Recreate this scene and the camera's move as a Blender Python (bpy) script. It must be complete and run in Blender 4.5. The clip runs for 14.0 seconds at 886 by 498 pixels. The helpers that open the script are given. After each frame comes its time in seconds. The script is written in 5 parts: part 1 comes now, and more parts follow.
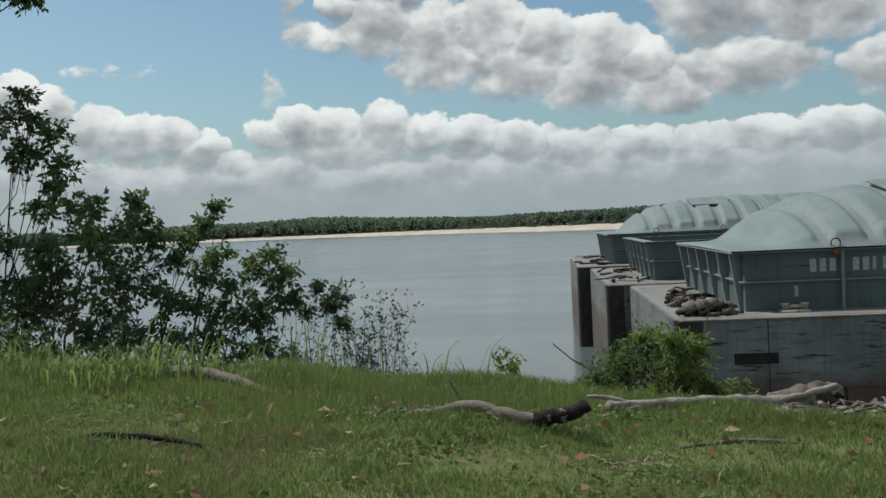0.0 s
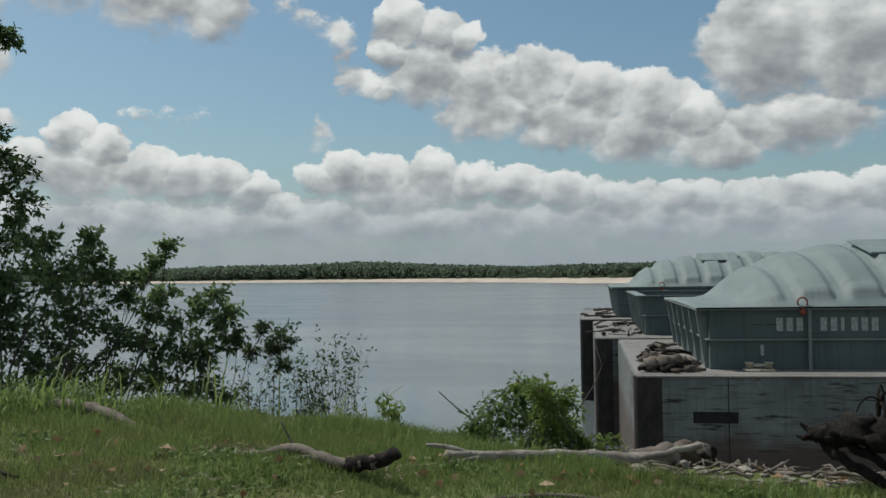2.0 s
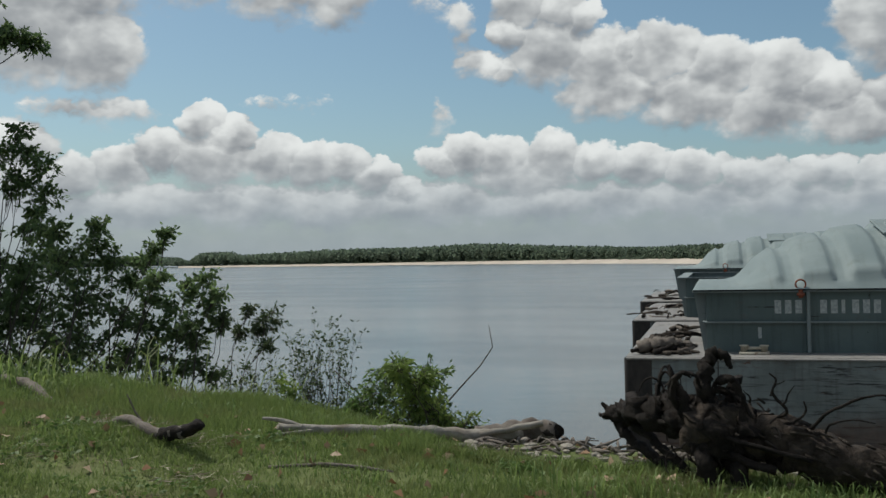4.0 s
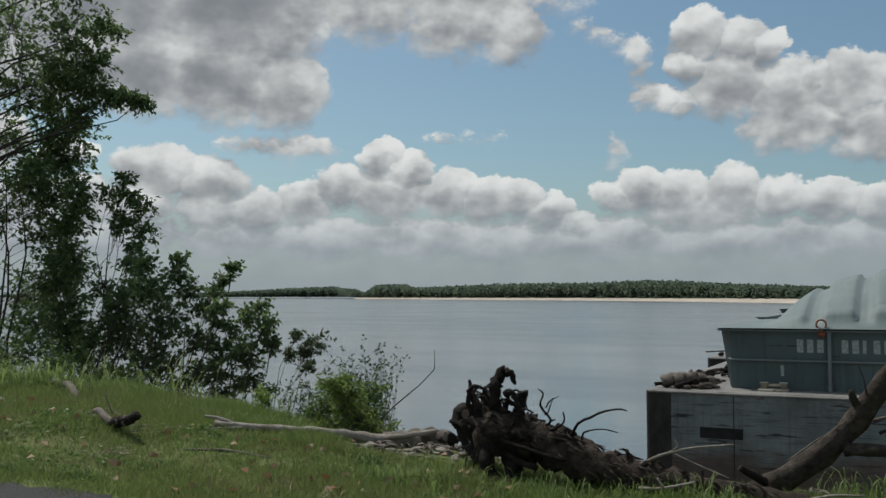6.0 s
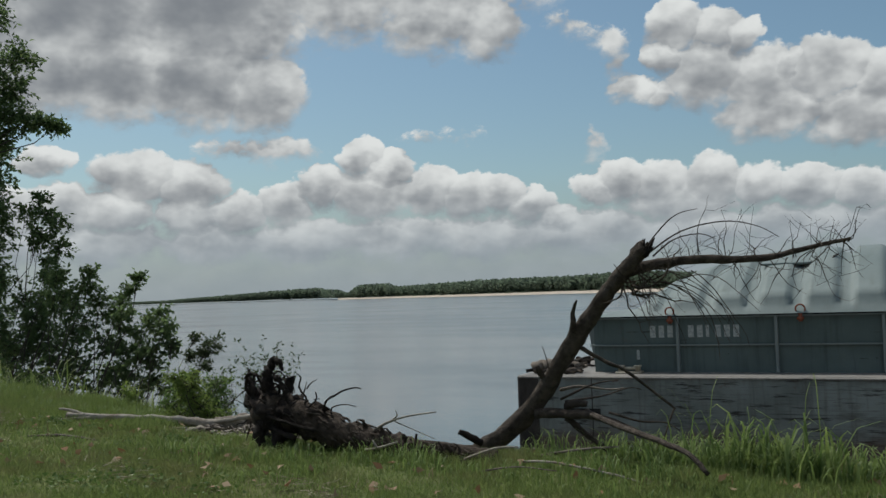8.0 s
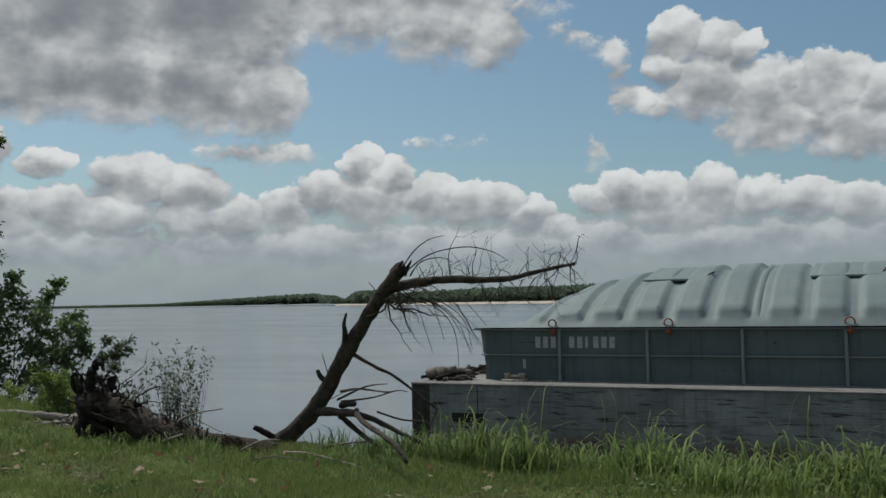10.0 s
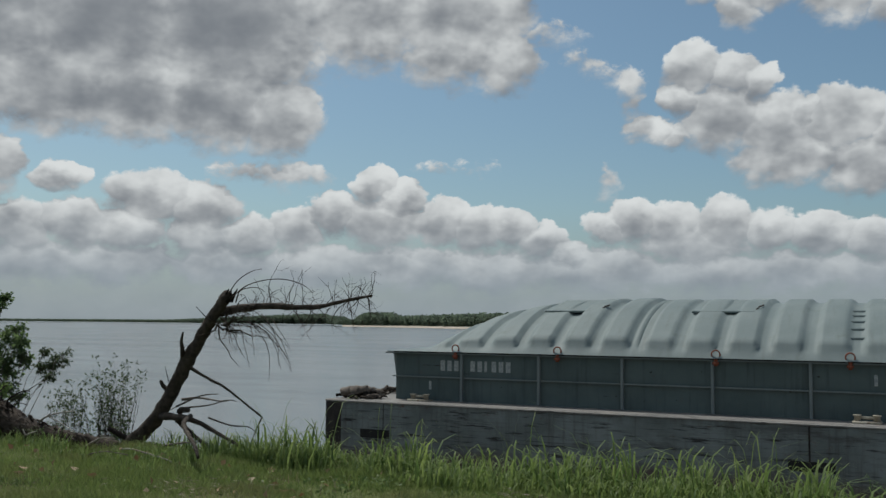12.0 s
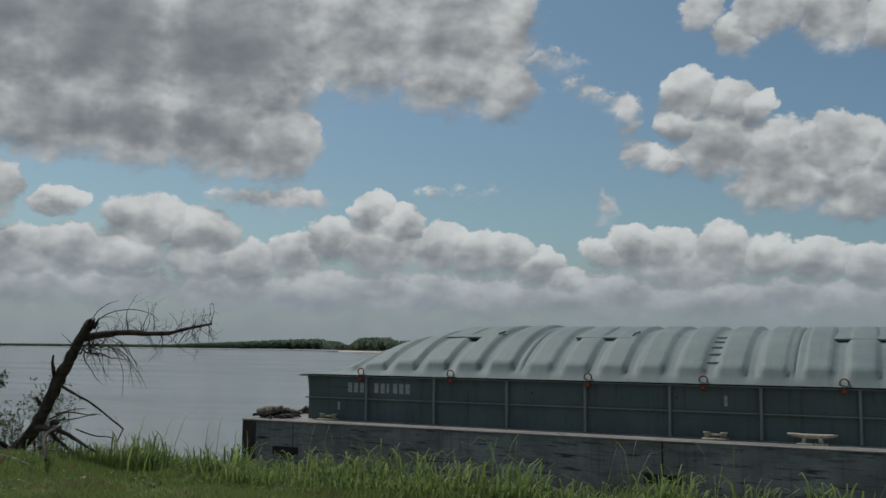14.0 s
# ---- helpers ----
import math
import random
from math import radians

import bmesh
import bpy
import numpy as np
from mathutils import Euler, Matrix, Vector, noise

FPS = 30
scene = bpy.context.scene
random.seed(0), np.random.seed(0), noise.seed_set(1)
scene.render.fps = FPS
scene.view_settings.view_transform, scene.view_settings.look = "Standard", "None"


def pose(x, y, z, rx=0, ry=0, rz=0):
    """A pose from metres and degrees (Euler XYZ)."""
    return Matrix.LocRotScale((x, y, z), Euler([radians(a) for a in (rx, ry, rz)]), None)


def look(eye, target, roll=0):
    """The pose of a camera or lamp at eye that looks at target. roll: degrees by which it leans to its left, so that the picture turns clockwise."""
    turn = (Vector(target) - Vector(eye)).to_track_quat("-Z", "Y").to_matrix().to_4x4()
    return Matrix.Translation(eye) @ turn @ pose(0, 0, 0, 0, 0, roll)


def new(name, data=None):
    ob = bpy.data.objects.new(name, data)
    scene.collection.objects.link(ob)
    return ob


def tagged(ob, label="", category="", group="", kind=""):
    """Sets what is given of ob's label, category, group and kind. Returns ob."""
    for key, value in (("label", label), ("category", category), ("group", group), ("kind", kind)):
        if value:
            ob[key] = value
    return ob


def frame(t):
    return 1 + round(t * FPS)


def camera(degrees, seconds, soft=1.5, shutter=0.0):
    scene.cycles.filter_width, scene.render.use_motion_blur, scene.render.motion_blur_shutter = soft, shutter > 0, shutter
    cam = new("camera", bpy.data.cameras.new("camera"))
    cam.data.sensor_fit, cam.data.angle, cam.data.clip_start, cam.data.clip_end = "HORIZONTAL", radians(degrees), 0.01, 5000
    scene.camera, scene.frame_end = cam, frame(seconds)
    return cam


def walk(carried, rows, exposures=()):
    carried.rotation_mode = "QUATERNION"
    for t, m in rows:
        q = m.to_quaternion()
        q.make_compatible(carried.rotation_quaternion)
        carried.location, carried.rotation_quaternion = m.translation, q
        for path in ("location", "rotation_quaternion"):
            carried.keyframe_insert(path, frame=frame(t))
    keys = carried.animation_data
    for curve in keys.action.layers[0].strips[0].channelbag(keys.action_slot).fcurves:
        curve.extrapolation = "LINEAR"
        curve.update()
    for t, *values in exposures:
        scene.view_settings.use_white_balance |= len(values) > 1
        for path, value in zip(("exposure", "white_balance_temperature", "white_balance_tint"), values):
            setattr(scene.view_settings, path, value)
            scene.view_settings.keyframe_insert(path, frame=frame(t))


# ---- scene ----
cam = camera(50.0, 14.0)
PATH = [
    (0, (-2.646, -20.153, 2.168), (-2.858, -18.164, 2.121), -2.7),
    (0.5, (-2.403, -20.124, 2.174), (-2.677, -18.143, 2.175), -1.0),
    (1, (-2.007, -20.12, 2.153), (-2.296, -18.141, 2.127), -0.8),
    (1.5, (-1.491, -20.034, 2.144), (-1.75, -18.051, 2.143), -0.3),
    (2, (-0.907, -19.984, 2.095), (-1.207, -18.008, 2.151), -0.8),
    (2.5, (-0.253, -19.959, 2.075), (-0.611, -17.991, 2.076), -0.7),
    (5, (3.545, -20.15, 2.107), (2.786, -18.301, 2.184), 0.6),
    (5.5, (4.485, -20.616, 2.06), (3.618, -18.818, 2.184), 1.9),
    (6, (5.316, -20.772, 2.048), (4.431, -18.981, 2.147), -0.1),
    (6.5, (6.165, -21.015, 2.051), (5.376, -19.182, 2.174), -2.8),
    (7, (6.866, -21.232, 2.042), (6.047, -19.409, 2.121), -2.9),
    (7.5, (7.573, -21.372, 2.046), (6.715, -19.566, 2.098), -1.3),
    (8, (8.343, -21.555, 2.049), (7.49, -19.748, 2.142), -2.0),
    (8.5, (9.111, -21.747, 2.057), (8.279, -19.934, 2.199), -1.1),
    (9, (9.808, -21.676, 2.054), (8.975, -19.861, 2.159), -2.2),
    (11.5, (13.646, -22.277, 2.06), (12.765, -20.487, 2.196), 1.1),
    (12, (14.467, -22.457, 2.071), (13.598, -20.662, 2.23), 0.6),
    (12.5, (15.271, -22.63, 2.077), (14.411, -20.833, 2.256), 1.2),
    (13, (16.072, -22.828, 2.075), (15.214, -21.031, 2.265), 1.4),
    (13.5, (16.925, -23.046, 2.081), (16.062, -21.252, 2.277), 1.6),
    (14, (17.832, -23.295, 2.082), (16.969, -21.503, 2.294), 0.7),
]
walk(cam, [(t, look(eye, target, roll)) for t, eye, target, roll in PATH], exposures=((0, -0.02, 6250, 6), (1.5, 0.06, 6250, 6), (2, -0.18, 6280, 7), (2.5, -0.1, 6300, 7), (5, -0.25, 6300, 8), (5.6, -0.32, 6300, 8), (6, -0.26, 6300, 8), (6.5, -0.38, 6300, 8), (7, -0.36, 6300, 8), (7.5, -0.22, 6300, 8), (9, -0.36, 6250, 8), (11.5, -0.28, 6200, 8), (12.5, -0.44, 6200, 8), (14, -0.56, 6200, 8)))

# ---------------------------------------------------------------- light
WATER_Z = -3.35
SUN_AZ, SUN_EL = -65.0, 58.0

world = bpy.data.worlds.new("world")
scene.world = world
world.use_nodes = True
wt = world.node_tree
wt.nodes.clear()


def wnode(kind, **props):
    n = wt.nodes.new(kind)
    if "operation" in props:
        n.operation = props["operation"]
    return n


def wm(op, a, b=None, c=None, clamp=False):
    n = wt.nodes.new("ShaderNodeMath")
    n.operation, n.use_clamp = op, clamp
    for slot, val in zip(n.inputs, (a, b, c)):
        if val is None:
            continue
        if isinstance(val, (int, float)):
            slot.default_value = val
        else:
            wt.links.new(val, slot)
    return n.outputs[0]


def wsmooth(x, lo, hi):
    n = wt.nodes.new("ShaderNodeMapRange")
    n.interpolation_type = "SMOOTHSTEP"
    wt.links.new(x, n.inputs[0])
    n.inputs[1].default_value, n.inputs[2].default_value = lo, hi
    return n.outputs[0]


def wmix(f, a, b):
    n = wt.nodes.new("ShaderNodeMix")
    n.data_type = "RGBA"
    for slot, val in ((n.inputs[0], f), (n.inputs[6], a), (n.inputs[7], b)):
        if isinstance(val, (int, float)):
            slot.default_value = val
        elif isinstance(val, tuple):
            slot.default_value = (*val, 1)
        else:
            wt.links.new(val, slot)
    return n.outputs[2]


def wnoise(vec, scale, detail, rough=0.55):
    n = wt.nodes.new("ShaderNodeTexNoise")
    wt.links.new(vec, n.inputs["Vector"])
    n.inputs["Scale"].default_value, n.inputs["Detail"].default_value, n.inputs["Roughness"].default_value = scale, detail, rough
    return n.outputs["Fac"]


coord = wnode("ShaderNodeTexCoord").outputs["Generated"]
sep = wnode("ShaderNodeSeparateXYZ")
wt.links.new(coord, sep.inputs[0])
dx, dy, dz = sep.outputs
az = wm("MULTIPLY_ADD", wm("ARCTAN2", dx, dy), 57.29578, 3.04)
el = wm("MULTIPLY", wm("ARCSINE", dz), 57.29578)

# angles in degrees, made into a flat cloud map that is a little squeezed in height
flat = wnode("ShaderNodeCombineXYZ")
wt.links.new(az, flat.inputs[0])
wt.links.new(wm("MULTIPLY", el, 1.35), flat.inputs[1])
flat_v = flat.outputs[0]
warp_a = wm("MULTIPLY_ADD", wnoise(flat_v, 0.45, 3), 2.0, -1.0)
off = wnode("ShaderNodeVectorMath", operation="ADD")
wt.links.new(flat_v, off.inputs[0])
off.inputs[1].default_value = (37.0, 11.0, 5.0)
warp_b = wm("MULTIPLY_ADD", wnoise(off.outputs[0], 0.6, 3), 1.5, -0.75)
caz, cel = wm("ADD", az, warp_a), wm("ADD", el, warp_b)
cel_up = wm("ADD", cel, 0.45)

PUFFS = []


def puff(a, e, w, h, s=1.0):
    """One swelling of a cloud: azimuth, elevation and half sizes in degrees."""
    PUFFS.append((a, e, w, h, s))


def pour(a0, e0, a1, e1, n, w, h, s=1.0):
    """A row of swellings from one place to another."""
    for i in range(n):
        k = i / max(1, n - 1)
        puff(a0 + (a1 - a0) * k, e0 + (e1 - e0) * k, w, h, s)


# the dark shelf up on the left
pour(-57, 17.8, -36, 17.8, 4, 7.2, 6.0, 1.3)
pour(-50, 13.4, -36.5, 13.0, 4, 4.2, 3.1, 1.2)
puff(-32.9, 12.2, 2.8, 2.7, 1.1)
puff(-33.8, 15.2, 2.4, 1.7, 1.0)
pour(-34, 19.0, -22, 18.8, 3, 5.0, 4.2, 1.0)
puff(-22.5, 16.0, 3.2, 2.1, 0.8)
puff(-19.3, 15.8, 2.4, 2.2, 0.8)
puff(-16.4, 17.3, 1.7, 0.8, 0.2)
puff(-33.0, 8.8, 3.0, 0.7, 0.3)
# small clouds and the long bank of cumulus
for a, e, w, h in ((-48.8, 8.5, 2.0, 2.0), (-45.0, 8.1, 1.6, 0.9), (-40.1, 7.1, 2.6, 1.7), (-37.2, 6.7, 2.4, 1.6), (-47.2, 5.1, 2.4, 1.6), (-44.0, 5.4, 2.0, 1.6)):
    puff(a, e, w, h)
for a, e, w, h in ((-41.4, 5.2, 2.2, 1.6), (-37.4, 5.2, 2.2, 1.5), (-34.4, 5.0, 2.0, 1.5), (-31.5, 5.4, 2.0, 1.5), (-29.3, 6.5, 1.6, 1.5), (-27.1, 8.2, 1.4, 1.4), (-25.4, 7.4, 1.6, 1.2)):
    puff(a, e, w, h)
for a, e, w, h in ((-26.5, 6.1, 3.0, 1.8), (-22.8, 6.1, 1.9, 1.6), (-20.8, 5.7, 1.9, 1.6), (-18.7, 5.8, 1.5, 1.4), (-16.9, 5.0, 1.8, 1.1), (-15.4, 4.4, 1.4, 0.8)):
    puff(a, e, w, h)
puff(-21.8, 9.4, 1.0, 0.30, 0.05)
puff(-13.0, 8.5, 0.45, 0.75, 0.12)
for a, e, w, h in ((-13.0, 5.8, 1.4, 1.1), (-11.3, 6.1, 1.7, 1.4), (-9.2, 5.9, 1.8, 1.5), (-6.3, 5.9, 1.9, 1.6), (-8.0, 4.9, 4.0, 1.3), (-3.8, 5.5, 1.8, 1.3), (-1.0, 5.3, 2.0, 1.3)):
    puff(a, e, w, h)
for a, e, w, h in ((2.0, 4.9, 2.2, 1.3), (5.5, 4.4, 2.4, 1.2), (9.0, 4.4, 2.2, 1.1), (12.4, 4.2, 2.2, 1.2), (16.0, 4.3, 2.4, 1.2), (20.0, 4.3, 2.6, 1.3)):
    puff(a, e, w, h, 0.9)
# low far layers
pour(-52, 3.5, -15, 3.3, 8, 4.2, 1.5, 0.7)
pour(-12, 3.3, 22, 3.0, 8, 4.2, 1.4, 0.7)
# the tall bright cloud and its ragged arm
pour(-14.5, 15.8, -12.2, 14.6, 4, 0.8, 0.45, 0.10)
pour(-11.8, 14.2, -11.5, 12.4, 3, 0.75, 0.85, 0.22)
pour(-11.0, 11.7, -8.8, 11.2, 3, 1.1, 0.8, 0.6)
for a, e, w, h in ((-7.9, 15.0, 1.8, 1.5), (-5.7, 14.5, 1.7, 1.4), (-4.3, 13.9, 1.3, 1.2), (-8.6, 13.2, 1.3, 1.2), (-6.2, 12.2, 3.0, 2.3), (-3.3, 11.3, 2.8, 2.3), (0.2, 11.6, 2.5, 1.9)):
    puff(a, e, w, h, 0.95)
for a, e, w, h in ((-1.9, 12.2, 1.2, 1.0), (3.6, 10.4, 2.6, 1.9), (7.0, 10.0, 2.6, 1.9), (9.3, 9.0, 2.2, 1.6), (-2.6, 9.7, 3.4, 1.8), (2.0, 9.1, 3.8, 2.0), (6.5, 8.2, 3.8, 2.0), (10.5, 7.4, 3.4, 1.5)):
    puff(a, e, w, h, 0.95)
pour(13.8, 12.6, 25, 11.6, 3, 4.4, 3.3, 1.2)
pour(15.2, 8.4, 24, 7.8, 2, 4.4, 1.9, 1.0)
pour(-7.2, 19.6, -5.3, 18.2, 2, 1.3, 1.2, 0.6)
for a, e, w, h in ((-3.4, 19.2, 2.2, 1.4), (0.2, 18.5, 2.4, 1.8), (3.6, 17.9, 2.6, 1.7)):
    puff(a, e, w, h, 0.8)


def field(e_in):
    d = None
    for a, e, w, h, s in PUFFS:
        q1 = wm("MULTIPLY_ADD", caz, 1 / w, -a / w)
        q2 = wm("MULTIPLY_ADD", e_in, 1 / h, -e / h)
        v = wm("MULTIPLY_ADD", wm("MULTIPLY_ADD", q2, q2, wm("MULTIPLY", q1, q1)), -s, s)
        d = v if d is None else wm("MAXIMUM", d, v)
    return wm("MAXIMUM", d, -1.5)


def wbillow(vec, scale):
    """Round swellings: bright in the middle of each, dark in the clefts."""
    n = wt.nodes.new("ShaderNodeTexVoronoi")
    n.feature, n.normalize = "SMOOTH_F1", True
    wt.links.new(vec, n.inputs["Vector"])
    for k, v in (("Scale", scale), ("Detail", 2.0), ("Roughness", 0.42), ("Lacunarity", 2.3), ("Smoothness", 0.3)):
        n.inputs[k].default_value = v
    return wm("SUBTRACT", 1.0, n.outputs["Distance"])


# beyond the stretch that the camera looks at, the same kind of broken cloud goes on
beyond = wm("MAXIMUM", wsmooth(wm("ABSOLUTE", wm("ADD", az, 14.0)), 38, 48), wsmooth(el, 18, 24))
general = wm("MULTIPLY_ADD", wnoise(coord, 3.2, 4), 6.0, -3.0)
far_d = wm("SUBTRACT", general, wm("MULTIPLY_ADD", beyond, -2.5, 2.5))
warped = wnode("ShaderNodeCombineXYZ")
wt.links.new(wm("ADD", az, wm("MULTIPLY", warp_b, 0.5)), warped.inputs[0])
wt.links.new(wm("MULTIPLY_ADD", el, 1.35, wm("MULTIPLY", warp_a, 0.4)), warped.inputs[1])
warp_v = warped.outputs[0]
lump = wnode("ShaderNodeVectorMath", operation="ADD")
wt.links.new(warp_v, lump.inputs[0])
lump.inputs[1].default_value = (-0.30, 0.55, 0.0)
soft = wm("MULTIPLY_ADD", wnoise(flat_v, 0.34, 5, 0.5), 1.0, -0.5)
frill = wm("MULTIPLY_ADD", wnoise(warp_v, 1.5, 7, 0.62), 0.8, -0.4)
bil = wbillow(warp_v, 0.40)
fine = wm("ADD", wm("ADD", soft, frill), wm("MULTIPLY_ADD", bil, 0.75, -0.50))
here = wm("MAXIMUM", field(cel), far_d)
dens = wm("ADD", here, fine)
above = wm("MAXIMUM", field(cel_up), far_d)
# crisp tops, soft undersides
edge_w = wm("MULTIPLY_ADD", wsmooth(wm("SUBTRACT", above, here), -0.25, 0.25), 0.60, 0.30)
mask = wsmooth(wm("DIVIDE", wm("ADD", dens, 0.20), edge_w), 0.0, 1.0)

# lit tops and grey bases: what lies above a place shades it, the swellings catch the light on their upper left
relief = wm("SUBTRACT", bil, wbillow(lump.outputs[0], 0.40))
lump_b = wnode("ShaderNodeVectorMath", operation="ADD")
wt.links.new(flat_v, lump_b.inputs[0])
lump_b.inputs[1].default_value = (-0.8, 1.5, 0.0)
relief_b = wm("SUBTRACT", wnoise(flat_v, 0.34, 3, 0.5), wnoise(lump_b.outputs[0], 0.34, 3, 0.5))
slope = wm("SUBTRACT", here, above)
thick = wsmooth(here, 0.70, 1.50)
bumps = wm("ADD", wm("MULTIPLY_ADD", relief, 0.55, wm("MULTIPLY", relief_b, 1.0)), wm("MULTIPLY", frill, 0.12))
lit = wm("ADD", wm("MULTIPLY_ADD", slope, 0.66, 0.49), wm("MULTIPLY", bumps, wm("MULTIPLY_ADD", thick, -0.72, 1.0)))
lit = wm("POWER", wsmooth(wm("MULTIPLY_ADD", thick, -0.40, lit), -0.12, 1.05), 1.25)
cloud_col = wmix(lit, (0.225, 0.240, 0.262), (0.88, 0.88, 0.85))

sky = wnode("ShaderNodeTexSky")
sky.sky_type, sky.sun_disc = "NISHITA", False
sky.sun_elevation, sky.sun_rotation = radians(SUN_EL), radians(SUN_AZ)
sky.air_density, sky.dust_density, sky.ozone_density = 1.0, 1.6, 0.6
blue = wnode("ShaderNodeVectorMath", operation="MULTIPLY")
wt.links.new(sky.outputs[0], blue.inputs[0])
blue.inputs[1].default_value = (0.082, 0.095, 0.093)
col = wmix(mask, blue.outputs[0], cloud_col)
# towards the horizon layers of far cloud and haze close up
haze = wm("MULTIPLY", wsmooth(wm("ADD", el, wm("MULTIPLY_ADD", wnoise(flat_v, 0.4, 4), 2.4, -1.2)), 7.2, 0.6), 0.84)
haze_col = wmix(wnoise(flat_v, 0.35, 5), (0.295, 0.350, 0.392), (0.43, 0.478, 0.51))
col = wmix(haze, col, haze_col)
bg = wnode("ShaderNodeBackground")
wt.links.new(col, bg.inputs[0])
bg.inputs[1].default_value = 1.0
wt.links.new(bg.outputs[0], wnode("ShaderNodeOutputWorld").inputs[0])

sun = new("sun", bpy.data.lights.new("sun", "SUN"))
sun.data.energy, sun.data.angle, sun.data.color = 3.6, radians(4.0), (1.0, 0.95, 0.86)
sa, se = radians(SUN_AZ), radians(SUN_EL)
sun.matrix_world = look((math.sin(sa) * math.cos(se) * 60, math.cos(sa) * math.cos(se) * 60, math.sin(se) * 60), (0, 0, 0))

# ---------------------------------------------------------------- materials


class Nodes:
    """Short writing for a node material."""

    def __init__(self, name):
        self.m = bpy.data.materials.new(name)
        self.m.use_nodes = True
        self.t = self.m.node_tree
        self.b = self.t.nodes["Principled BSDF"]

    def put(self, slot, val):
        if isinstance(val, tuple):
            slot.default_value = (*val, 1) if len(val) == 3 and slot.type == "RGBA" else val
        elif isinstance(val, (int, float)):
            slot.default_value = val
        else:
            self.t.links.new(val, slot)

    def node(self, kind, **props):
        n = self.t.nodes.new(kind)
        if "operation" in props:
            n.operation = props["operation"]
        if "data_type" in props:
            n.data_type = props["data_type"]
        if "interpolation_type" in props:
            n.interpolation_type = props["interpolation_type"]
        return n

    def where(self, scale=(1, 1, 1), world_space=False):
        c = self.node("ShaderNodeNewGeometry").outputs["Position"] if world_space else self.node("ShaderNodeTexCoord").outputs["Object"]
        m = self.node("ShaderNodeMapping")
        self.t.links.new(c, m.inputs[0])
        m.inputs["Scale"].default_value = scale
        return m.outputs[0]

    def noise(self, vec, scale, detail=5, rough=0.6):
        n = self.node("ShaderNodeTexNoise")
        self.t.links.new(vec, n.inputs["Vector"])
        for k, v in (("Scale", scale), ("Detail", detail), ("Roughness", rough)):
            n.inputs[k].default_value = v
        return n.outputs["Fac"]

    def step(self, x, lo, hi, a=0.0, b=1.0):
        n = self.node("ShaderNodeMapRange", interpolation_type="SMOOTHSTEP")
        for slot, val in zip(n.inputs, (x, lo, hi, a, b)):
            self.put(slot, val)
        return n.outputs[0]

    def math(self, op, a, b=0.0):
        n = self.node("ShaderNodeMath", operation=op)
        self.put(n.inputs[0], a), self.put(n.inputs[1], b)
        return n.outputs[0]

    def mix(self, f, a, b):
        n = self.node("ShaderNodeMix", data_type="RGBA")
        self.put(n.inputs[0], f), self.put(n.inputs[6], a), self.put(n.inputs[7], b)
        return n.outputs[2]

    def bump(self, h, dist, strength=1.0):
        n = self.node("ShaderNodeBump")
        n.inputs["Distance"].default_value, n.inputs["Strength"].default_value = dist, strength
        self.t.links.new(h, n.inputs["Height"])
        self.t.links.new(n.outputs[0], self.b.inputs["Normal"])

    def end(self, colour, rough=0.7, metal=0.0, spec=0.4):
        self.put(self.b.inputs["Base Color"], colour)
        self.put(self.b.inputs["Roughness"], rough)
        self.put(self.b.inputs["Metallic"], metal)
        self.put(self.b.inputs["Specular IOR Level"], spec)
        return self.m


